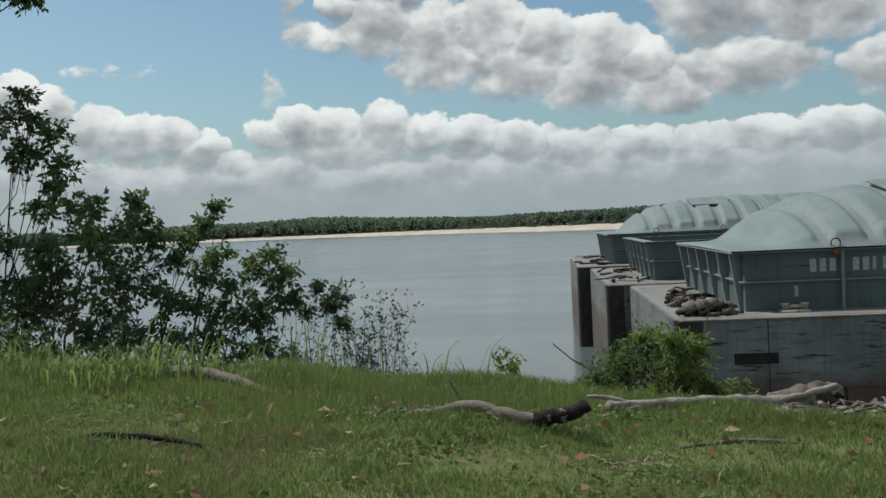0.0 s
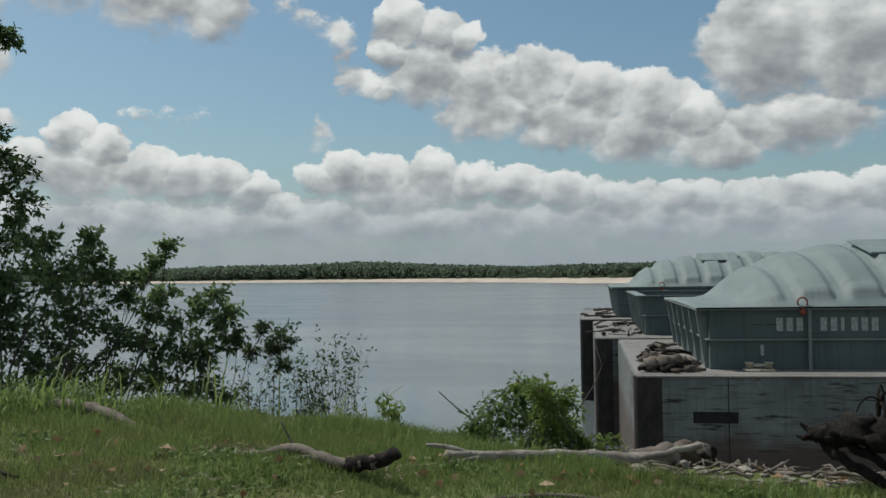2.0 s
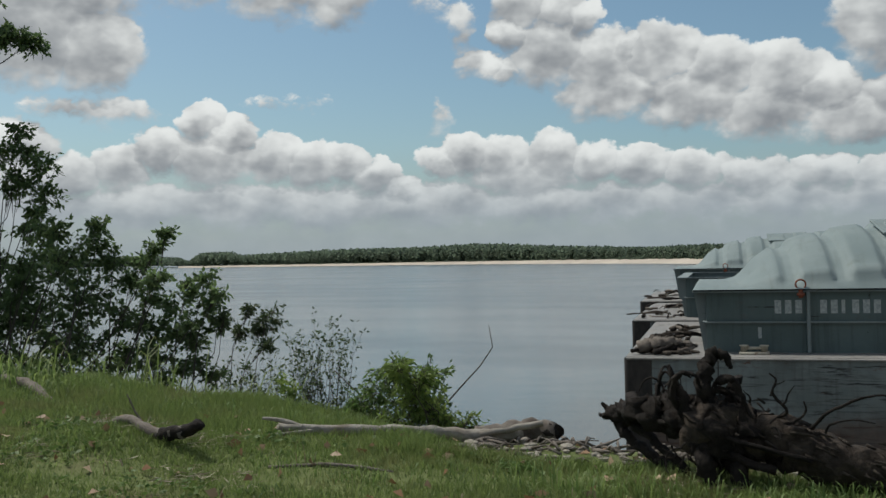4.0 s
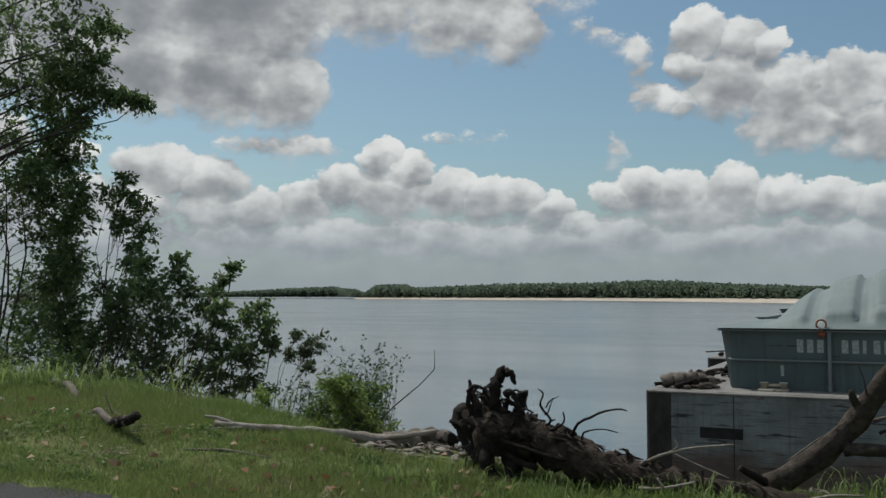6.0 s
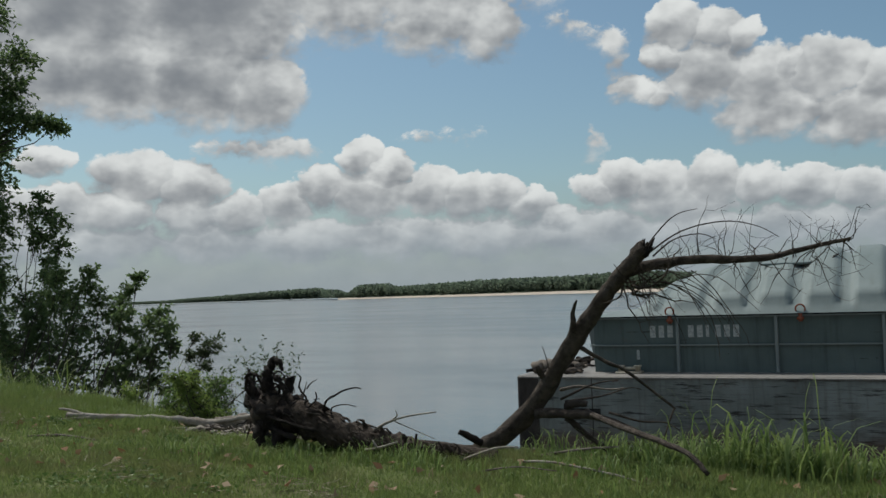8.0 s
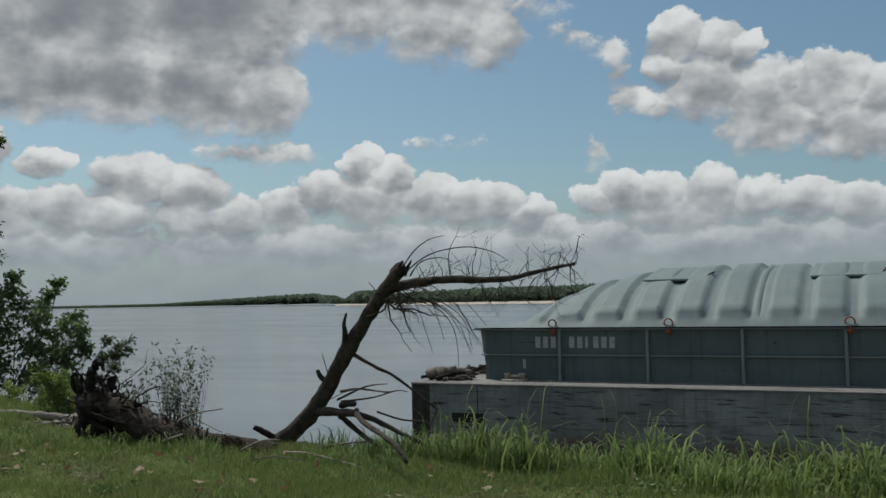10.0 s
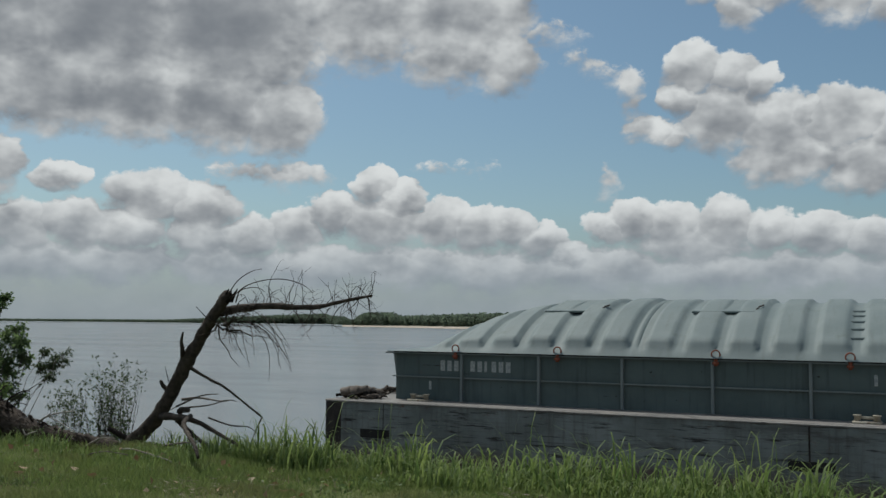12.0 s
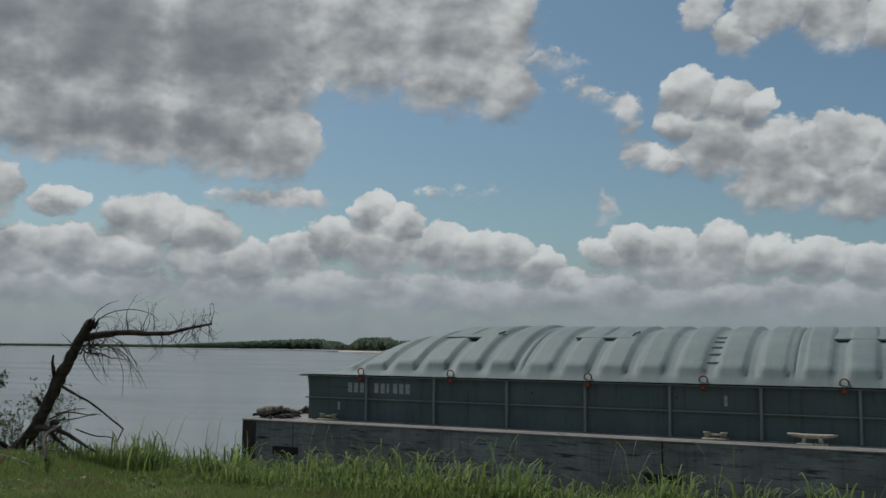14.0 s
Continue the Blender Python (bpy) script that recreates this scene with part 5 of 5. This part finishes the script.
    for pts, r0, r1 in (([(3.1, Y, 0.55), (3.35, Y - 0.1, 0.68), (3.62, Y - 0.1, 0.76), (3.95, Y - 0.1, 0.81)], 0.017, 0.006), ([(3.40, Y - 0.1, 0.70), (3.48, Y - 0.1, 0.76), (3.46, Y - 0.1, 0.82)], 0.010, 0.004), ([(3.45, Y - 0.1, 0.70), (3.62, Y - 0.05, 0.62), (3.9, Y - 0.05, 0.52)], 0.008, 0.004)):
        part("bare_stick", limb(pts, r0, r1, rng, 6, 3), PALEWOOD, root, "bleached bare stick", True)
    for pts, r0, r1 in big:
        part("root", limb(pts, r0, r1, rng, 8, 5, 0.2, 0.10), DARKWOOD, root, "", True)
    for k in range(11):
        x = rng.uniform(2.9, 4.2)
        z = float(np.interp(x, [2.75, 3.3, 3.9, 4.5], [0.70, 0.57, 0.46, 0.38]))
        part("splinter", limb([(x, Y - rng.uniform(-0.05, 0.1), z - 0.05), (x + rng.uniform(-0.06, 0.02), Y - 0.05, z + rng.uniform(0.0, 0.07)), (x + rng.uniform(-0.12, 0.0), Y - 0.06, z + rng.uniform(0.0, 0.08))], rng.uniform(0.012, 0.035), 0.004, rng, 5, 2), ROTWOOD, root)
    for pts in (((3.2, Y - 0.3, 0.42), (3.45, Y - 0.5, 0.48), (3.72, Y - 0.55, 0.56)), ((3.45, Y - 0.5, 0.48), (3.4, Y - 0.5, 0.56)), ((4.3, Y - 0.2, 0.35), (4.7, Y - 0.35, 0.50), (4.95, Y - 0.35, 0.52))):
        part("pale_stick", limb(pts, 0.016, 0.008, rng, 6, 3), PALEWOOD, root, "bleached bare stick", True)
    hair = Soup()
    for k in range(60):
        a = rng.uniform(0, math.tau)
        p = Vector((rng.uniform(1.45, 2.3), Y + 0.24 * math.cos(a), 0.78 + 0.24 * math.sin(a)))
        d = Vector((rng.gauss(0, 0.6), math.cos(a), math.sin(a) - 0.3)).normalized()
        pts = [p]
        for i in range(4):
            d = (d + Vector((rng.gauss(0, 0.4), rng.gauss(0, 0.4), rng.gauss(0, 0.4)))).normalized()
            pts.append(pts[-1] + d * rng.uniform(0.02, 0.06))
        hair.tube(pts, [0.010, 0.009, 0.007, 0.005, 0.003], 4, cap=False)
    tagged(part("root_hairs", hair, DARKWOOD, root, "tangle of fine dark roots", True), kind="stuff")
    bark = Soup()
    for k in range(120):
        x = rng.uniform(2.1, 4.3)
        r = float(np.interp(x, [2.0, 4.5], [0.205, 0.105]))
        zc = float(np.interp(x, [2.0, 2.3, 2.75, 3.3, 3.9, 4.5], [0.74, 0.66, 0.53, 0.42, 0.33, 0.28]))
        a = rng.uniform(-0.4, 2.6)
        c = Vector((x, Y + 0.08 * max(0, x - 3.3) - r * math.cos(a), zc + r * math.sin(a)))
        bark.tube([c, c + Vector((rng.uniform(0.06, 0.16), rng.uniform(-0.02, 0.02), rng.uniform(-0.09, -0.01)))], [rng.uniform(0.008, 0.018), 0.004], 4)
    tagged(part("loose_bark", bark, BARK, root, "loose strips of bark", True), kind="stuff")


fallen_trunk()


def lying(name, label, group, sticks, seed):
    """A piece of driftwood: its main log and any side limbs as parts."""
    rng = random.Random(seed)
    root = thing(name, label, "driftwood", group)
    for nm, pts, r0, r1, mat in sticks:
        zs = [(x, y, float(ground_z(x, y)) + h) for x, y, h in pts]
        part(nm, limb(zs, r0, r1, rng, 10, 5, 0.13, 0.05), mat, root, "", True)
    return root


DW = "driftwood on the bank"
lying("driftwood_log", "pale bleached driftwood log with a forked end in the grass", DW, [
    ("log", [(-2.15, -11.8, 0.06), (-1.6, -11.35, 0.05), (-1.0, -11.0, 0.06), (-0.5, -10.7, 0.08), (-0.1, -10.45, 0.08)], 0.045, 0.075, PALEWOOD),
    ("fork", [(-1.95, -11.65, 0.06), (-2.15, -11.7, 0.12), (-2.33, -11.75, 0.14)], 0.03, 0.014, PALEWOOD),
    ("fork", [(-1.7, -11.4, 0.05), (-1.95, -11.7, 0.03), (-2.2, -12.0, 0.02)], 0.028, 0.012, PALEWOOD)], 201)
lying("driftwood_stump", "short thick sawn log, weathered grey with a dark cap for its shaded hollow end", DW, [
    ("log", [(-0.5, -10.6, 0.08), (-0.2, -10.45, 0.11), (0.05, -10.35, 0.12), (0.22, -10.3, 0.10)], 0.10, 0.13, GREYWOOD),
    # solid dark cap painted as the shade inside the log's hollow
    ("hollow_end", [(0.17, -10.32, 0.10), (0.235, -10.3, 0.10)], 0.115, 0.10, DARKWOOD),
    ("splinter", [(-0.6, -10.75, 0.06), (-0.1, -10.6, 0.16), (0.15, -10.5, 0.2)], 0.035, 0.03, PALEWOOD)], 202)
lying("driftwood_log", "curved grey driftwood log with a dark upturned end", DW, [
    ("log", [(-5.3, -11.6, -0.06), (-4.5, -11.9, -0.03), (-3.75, -12.25, 0.0), (-3.30, -12.47, 0.07), (-3.05, -12.65, 0.05), (-2.78, -12.76, 0.06), (-2.52, -12.8, 0.17)], 0.030, 0.056, GREYWOOD),
    ("end", [(-2.78, -12.76, 0.06), (-2.52, -12.8, 0.17), (-2.36, -12.82, 0.27)], 0.060, 0.046, DARKWOOD)], 203)
lying("driftwood_log", "grey log half hidden in the grass", DW, [
    ("log", [(-6.9, -10.0, 0.03), (-6.3, -10.2, 0.06), (-5.85, -10.5, 0.03), (-5.4, -10.8, -0.05)], 0.075, 0.05, GREYWOOD)], 204)
lying("driftwood_stick", "dark stick on the lawn", DW, [("stick", [(-6.2, -13.2, 0.02), (-5.8, -13.1, 0.05), (-5.3, -13.15, 0.02)], 0.03, 0.015, DARKWOOD)], 205)
lying("driftwood_stick", "pale stick in the grass near the barges", DW, [("stick", [(-1.7, -12.9, 0.0), (-1.2, -12.75, 0.02), (-0.7, -12.65, 0.0)], 0.02, 0.012, GREYWOOD)], 206)
lying("driftwood_stick", "thin bare stick stuck upright in the grass", DW, [("stick", [(-3.3, -12.2, 0.0), (-3.42, -12.2, 0.15), (-3.5, -12.2, 0.30)], 0.012, 0.006, GREYWOOD)], 207)
lying("driftwood_stick", "pale curved stick under the dead tree", DW, [("stick", [(4.9, -12.6, 0.05), (5.3, -12.8, 0.08), (5.9, -12.9, 0.04), (6.2, -13.0, 0.02)], 0.014, 0.008, PALEWOOD)], 208)
lying("driftwood_stick", "thin grey stick under the dead tree", DW, [("stick", [(4.6, -12.9, 0.03), (5.0, -13.0, 0.10), (5.4, -13.0, 0.05)], 0.010, 0.006, GREYWOOD)], 209)

rng_d = random.Random(17)
s = Soup()
for k in range(260):
    x = rng_d.uniform(-0.6, 5.2)
    y = float(edge_y(x)) + rng_d.gauss(0.0, 0.35)
    z = float(ground_z(x, y)) + 0.02
    a, L = rng_d.uniform(0, math.tau), rng_d.uniform(0.08, 0.45)
    s.tube([(x, y, z), (x + 0.5 * L * math.cos(a), y + 0.5 * L * math.sin(a), z + rng_d.uniform(0.01, 0.06)), (x + L * math.cos(a), y + L * math.sin(a), z + rng_d.uniform(-0.02, 0.05))], [rng_d.uniform(0.006, 0.025), rng_d.uniform(0.006, 0.025), 0.005], 5)
tagged(new("flotsam", s.mesh("flotsam", GREYWOOD, True)), "litter of grey sticks left by the flood", "debris", kind="stuff")


def stone_mesh(seed):
    """A broken lump of stone with uneven flat faces."""
    bm = bmesh.new()
    bmesh.ops.create_icosphere(bm, subdivisions=1, radius=1.0)
    rr = random.Random(seed)
    for v in bm.verts:
        v.co *= rr.uniform(0.65, 1.15)
        v.co.z *= 0.62
    me = bpy.data.meshes.new("stone")
    bm.to_mesh(me)
    bm.free()
    me.materials.append(STONE)
    return me


STONES = [stone_mesh(400 + k) for k in range(5)]
for k in range(120):
    x = rng_d.uniform(-0.55, 3.4)
    y = -11.35 + rng_d.gauss(0, 0.22) + 0.25 * (x < 0.4)
    r = rng_d.uniform(0.02, 0.05) * (1.9 if k % 9 == 0 else 1.0)
    ob = tagged(new("stone", STONES[k % 5]), "pale broken stone on the washed-out bank", "stone", "rubble on the bank")
    ob.matrix_basis = Matrix.LocRotScale((x, y, float(ground_z(x, y)) + r * 0.3), Euler((0, 0, rng_d.uniform(0, 6.28))), (r * rng_d.uniform(1, 1.8), r, r))


def deck_pile(at, n, seed, size):
    """Flood wood lodged on a barge's deck against its coaming."""
    rng = random.Random(seed)
    root = thing("driftwood_pile", "heap of dark flood wood lodged on a barge deck", "driftwood", "flood wood on the barges", pose(*at))
    if n > 20:
        part("broken_log", limb([(-0.52, -0.30, 0.13), (-0.25, -0.22, 0.20), (0.05, -0.14, 0.22), (0.32, -0.05, 0.19), (0.50, 0.05, 0.12)], 0.14, 0.09, rng, 10, 5, 0.3, 0.12), GREYWOOD, root, "weathered broken log", True)
    for k in range(n):
        y = rng.uniform(-0.5, 0.5) * size[1]
        x = rng.uniform(-0.5, 0.5) * size[0]
        a, L = rng.gauss(0.5, 1.1), rng.uniform(0.3, 0.95) * size[0]
        h = rng.uniform(0.05, 1) * size[2] * (1 - abs(y) / size[1])
        r = rng.uniform(0.018, 0.07)
        z = max(r, h)
        part("log", limb([(x - L / 2 * math.cos(a), y - L / 2 * math.sin(a), max(r, z - rng.uniform(0, 0.12))), (x, y, z), (x + L / 2 * math.cos(a), y + L / 2 * math.sin(a), max(r, z + rng.uniform(-0.15, 0.06)))], r, r * 0.6, rng, 7, 3, 0.2, 0.08), GREYWOOD if k % 7 == 0 else DARKWOOD if k % 2 else BARK, root, "", True)


deck_pile((0.82, 0.85, 0.006), 22, 1, (0.95, 0.9, 0.26))
deck_pile((0.85, 3.3, 0.006), 16, 7, (1.0, 2.0, 0.26))
deck_pile((0.9, 6.2, 0.006), 9, 2, (0.9, 2.0, 0.22))
deck_pile((0.1, 12.6, 0.056), 10, 3, (1.4, 2.4, 0.22))
deck_pile((0.1, 16.5, 0.056), 9, 4, (1.3, 3.0, 0.25))
deck_pile((-0.45, 23.2, 0.146), 9, 5, (1.3, 2.2, 0.3))
deck_pile((-0.4, 28.5, 0.146), 8, 6, (1.2, 3.5, 0.35))

# ---------------------------------------------------------------- grass


def bare_strip(x, y):
    """The washed-out strip of mud and rubble at the lip of the bank before the barges."""
    return (x > -0.7) & (x < 3.6) & (y > -11.75 + 0.12 * np.sin(x * 4.0) + 0.07 * np.sin(x * 11.0))


def lawn(seed, count):
    """Short lawn blades, one thin face each, on the flat of the bank."""
    rng = np.random.default_rng(seed)
    x = rng.uniform(-13, 20, count * 2)
    y = rng.uniform(-16.2, -9.0, count * 2)
    keep = (y < edge_y(x) + 0.5) & (y > road_edge(x) + 0.1 * np.sin(x * 7) + rng.normal(0, 0.12, len(x)))
    patch = 0.5 + 0.5 * np.sin(x * 1.9 + 1.3 * np.sin(y * 2.3)) * np.sin(y * 2.7 + 0.8 * x)
    keep &= (rng.random(len(x)) < 0.35 + 0.65 * patch) & ~bare_strip(x, y)
    bare = 0.8 * np.exp(-((x + 3.6) / 1.3) ** 2 - ((y + 13.45) / 0.28) ** 2) + 0.85 * np.exp(-((x + 0.6) / 0.8) ** 2 - ((y + 12.9) / 0.3) ** 2)
    keep &= (rng.random(len(x)) > bare) & (rng.random(len(x)) < np.clip((20 - x) / 2.5, 0, 1)) & (rng.random(len(x)) < np.clip((y + 16.2) / 0.8, 0, 1))
    x, y = x[keep][:count], y[keep][:count]
    patch = patch[keep][:count]
    n = len(x)
    h = rng.uniform(0.025, 0.075, n) * (0.7 + 0.8 * patch) * np.where(y > edge_y(x) - 1.6, 1.7, 1.0)
    a = rng.uniform(0, math.tau, n)
    w = rng.uniform(0.0035, 0.007, n)
    lean = rng.uniform(0.1, 0.9, n) * h
    b = rng.uniform(0, math.tau, n)
    z = ground_z(x, y) - 0.004
    p0 = np.stack([x - w * np.cos(a), y - w * np.sin(a), z], -1)
    p1 = np.stack([x + w * np.cos(a), y + w * np.sin(a), z], -1)
    p2 = np.stack([x + lean * np.cos(b), y + lean * np.sin(b), z + h], -1)
    v = np.stack([p0, p1, p2], 1).reshape(-1, 3)
    ob = new("lawn_grass", arrays_mesh("lawn_grass", v, np.arange(n * 3).reshape(-1, 3), GRASS))
    tagged(ob, "short mown lawn grass on the bank", "grass", kind="stuff")


def blades(x, y, h, w, bend, rng):
    """Long arching blades of four joints; returns places and faces."""
    n = len(x)
    a = rng.uniform(0, math.tau, n)
    z = ground_z(x, y) - 0.01
    side = np.stack([np.cos(a + 1.57), np.sin(a + 1.57), np.zeros(n)], -1)
    rows = []
    for k, (up, out, ww) in enumerate(((0, 0, 1), (0.42, 0.10, 0.95), (0.78, 0.36, 0.75), (0.97, 0.72, 0.42))):
        c = np.stack([x + np.cos(a) * bend * h * out, y + np.sin(a) * bend * h * out, z + h * up * (1 - 0.12 * bend * (k == 3))], -1)
        rows += [c - side * (w * ww)[:, None], c + side * (w * ww)[:, None]]
    tip = np.stack([x + np.cos(a) * bend * h * 1.05, y + np.sin(a) * bend * h * 1.05, z + h * (1.0 - 0.28 * bend)], -1)
    rows += [tip - side * 0.0005, tip + side * 0.0005]
    v = np.stack(rows, 1).reshape(-1, 3)
    base = (np.arange(n) * 10)[:, None, None]
    q = np.array([[0, 1, 3, 2], [2, 3, 5, 4], [4, 5, 7, 6], [6, 7, 9, 8]])[None]
    return v, (base + q).reshape(-1, 4)


def tall_grass(name, label, seed, spots, per, hh, ww, mat, scatter=0.16):
    rng = np.random.default_rng(seed)
    cx, cy = spots
    k = len(cx)
    x = np.repeat(cx, per) + rng.normal(0, scatter, k * per)
    y = np.repeat(cy, per) + rng.normal(0, scatter, k * per)
    size = np.repeat(rng.uniform(0.3, 1.2, k) ** 1.3, per)
    h = rng.uniform(hh[0], hh[1], k * per) * size
    v, f = blades(x, y, h, rng.uniform(ww[0], ww[1], k * per), rng.uniform(0.2, 1.0, k * per), rng)
    tagged(new(name, arrays_mesh(name, v, f, mat)), label, "grass", kind="stuff")


lawn(21, 420000)


def patchy(seed, n, x0, x1, y0, y1, spread):
    """Places that gather in uneven patches on the lawn."""
    rng = np.random.default_rng(seed)
    m = n // 24
    cx, cy, r = rng.uniform(x0, x1, m), rng.uniform(y0, y1, m), rng.uniform(0.3, 1.0, m) * spread
    x = np.repeat(cx, 24) + np.repeat(r, 24) * rng.normal(size=m * 24)
    y = np.repeat(cy, 24) + np.repeat(r, 24) * 0.6 * rng.normal(size=m * 24)
    keep = (y < edge_y(x) + 0.4) & (y > road_edge(x) + 0.25) & ~bare_strip(x, y)
    return x[keep], y[keep]


tx, ty = patchy(81, 2200, -12, 17, -15.2, -9.6, 0.55)
tall_grass("lawn_tufts", "darker uneven tufts standing in the lawn", 82, (tx, ty), 9, (0.02, 0.085), (0.003, 0.006), DARKGRASS, 0.05)
tx, ty = patchy(83, 2200, -9, 13, -14.6, -10.4, 0.40)
tall_grass("bright_tufts", "bright yellow-green tufts standing in the lawn", 84, (tx, ty), 9, (0.03, 0.11), (0.003, 0.0065), LUSHGRASS, 0.06)


def lawn_weeds(name, label, seed, n, size, flat, mat, lift):
    """Broad leaves in rosettes, or litter, lying among the grass."""
    rng = np.random.default_rng(seed)
    x, y = patchy(seed + 1, n, -10, 14, -15.0, -10.2, 0.5)
    x, y = np.repeat(x, 6) + rng.normal(0, 0.05, len(x) * 6), np.repeat(y, 6) + rng.normal(0, 0.05, len(y) * 6)
    p = np.stack([x, y, ground_z(x, y) + rng.uniform(0.01, lift, len(x))], -1)
    d = rng.normal(size=p.shape) * np.array([1, 1, flat])
    tagged(new(name, leaf_mesh(name, p, d, size[0], size[1], mat, rng)), label, "weeds", kind="stuff")


lawn_weeds("lawn_weeds", "broad-leaved weeds among the lawn grass", 91, 800, (0.060, 0.032), 0.4, WEED, 0.07)
lawn_weeds("straw_litter", "thin straw and twig litter on the lawn", 93, 360, (0.14, 0.008), 0.12, STRAW, 0.06)
grng = np.random.default_rng(33)
# tall grass along the break of the bank before the barge
sx = 5.6 + 15.4 * grng.uniform(0, 1, 760) ** 0.85
sy = edge_y(sx) + grng.uniform(-1.0, 0.7, 760) - 0.35 * smoothstep(sx, 7.0, 10.0)
tall_grass("tall_grass", "tall arching green grass along the edge of the bank", 34, (sx, sy), 24, (0.08, 0.34), (0.006, 0.013), LUSHGRASS, 0.12)
sx = np.concatenate([grng.normal(c, 0.35, 22) for c in (7.2, 8.9, 10.6, 11.0, 12.6, 13.8, 15.5, 17.0, 18.4)])
sy = edge_y(sx) + grng.uniform(-1.0, 0.0, len(sx))
tall_grass("grass_clumps", "high bright clumps of broad-bladed grass", 44, (sx, sy), 18, (0.22, 0.62), (0.009, 0.018), LUSHGRASS, 0.12)
sx = grng.uniform(5.5, 20.0, 90)
sy = edge_y(sx) + grng.uniform(-0.9, 0.3, 90)
tall_grass("grass_stalks", "single tall pale grass stalks", 35, (sx, sy), 4, (0.45, 0.95), (0.003, 0.007), LUSHGRASS, 0.1)
sx = grng.uniform(4.6, 7.6, 70)
sy = edge_y(sx) + grng.uniform(-0.9, 0.3, 70)
tall_grass("tree_foot_grass", "bright grass round the foot of the dead tree", 45, (sx, sy), 18, (0.08, 0.40), (0.005, 0.010), LUSHGRASS, 0.12)
# fringe round the fallen trunk and the logs
sx = grng.uniform(0.4, 6.8, 170)
sy = -12.9 + grng.normal(0, 0.28, 170)
tall_grass("grass_tufts", "tufts of bright grass round the dead wood", 36, (sx, sy), 12, (0.06, 0.26), (0.0035, 0.007), TALLGRASS, 0.10)
sx = grng.uniform(-6.0, -0.8, 200)
sy = edge_y(sx) + grng.uniform(-0.9, 0.4, 200)
tall_grass("edge_grass", "ragged green grass on the lip of the bank", 37, (sx, sy), 16, (0.05, 0.18), (0.003, 0.006), TALLGRASS, 0.13)
# high weeds at the foot of the thicket
sx = np.concatenate([grng.uniform(-13, -8.2, 80), grng.normal(-7.4, 0.75, 85)])
sy = np.concatenate([grng.uniform(-9.9, -8.3, 80), grng.normal(-9.9, 0.42, 85)])
tall_grass("bank_weeds", "high arching weeds at the foot of the thicket", 38, (sx, sy), 17, (0.06, 0.40), (0.007, 0.015), LUSHGRASS, 0.2)
sx = grng.uniform(-13, -5.2, 240)
sy = grng.uniform(-10.6, -8.4, 240)
tall_grass("low_weeds", "low mixed weeds on the lip of the bank", 48, (sx, sy), 20, (0.04, 0.18), (0.004, 0.009), GRASS, 0.2)
sx = grng.uniform(-13, -3.4, 260)
sy = grng.uniform(-8.6, -6.6, 260)
tall_grass("slope_weeds", "weeds on the slope under the bushes", 39, (sx, sy), 22, (0.3, 0.9), (0.006, 0.013), GRASS, 0.2)
sx = grng.uniform(-8, 14, 120)
sy = grng.uniform(-14.2, -11.2, 120)
tall_grass("dry_grass", "scattered dry straw blades in the lawn", 40, (sx, sy), 5, (0.05, 0.16), (0.003, 0.005), DRYGRASS, 0.08)

# fallen leaves on the lawn
nl = 300
lr = np.random.default_rng(71)
lx, ly = lr.uniform(-8, 9, nl), lr.uniform(-14.6, -11.0, nl)
P = np.stack([lx, ly, ground_z(lx, ly) + 0.045], -1)
D = lr.normal(size=(nl, 3)) * np.array([1, 1, 0.25])
tagged(new("fallen_leaves", leaf_mesh("fallen_leaves", P, D, 0.11, 0.08, DEADLEAF, lr)), "scattered brown and tan fallen leaves on the lawn", "leaves", kind="stuff")
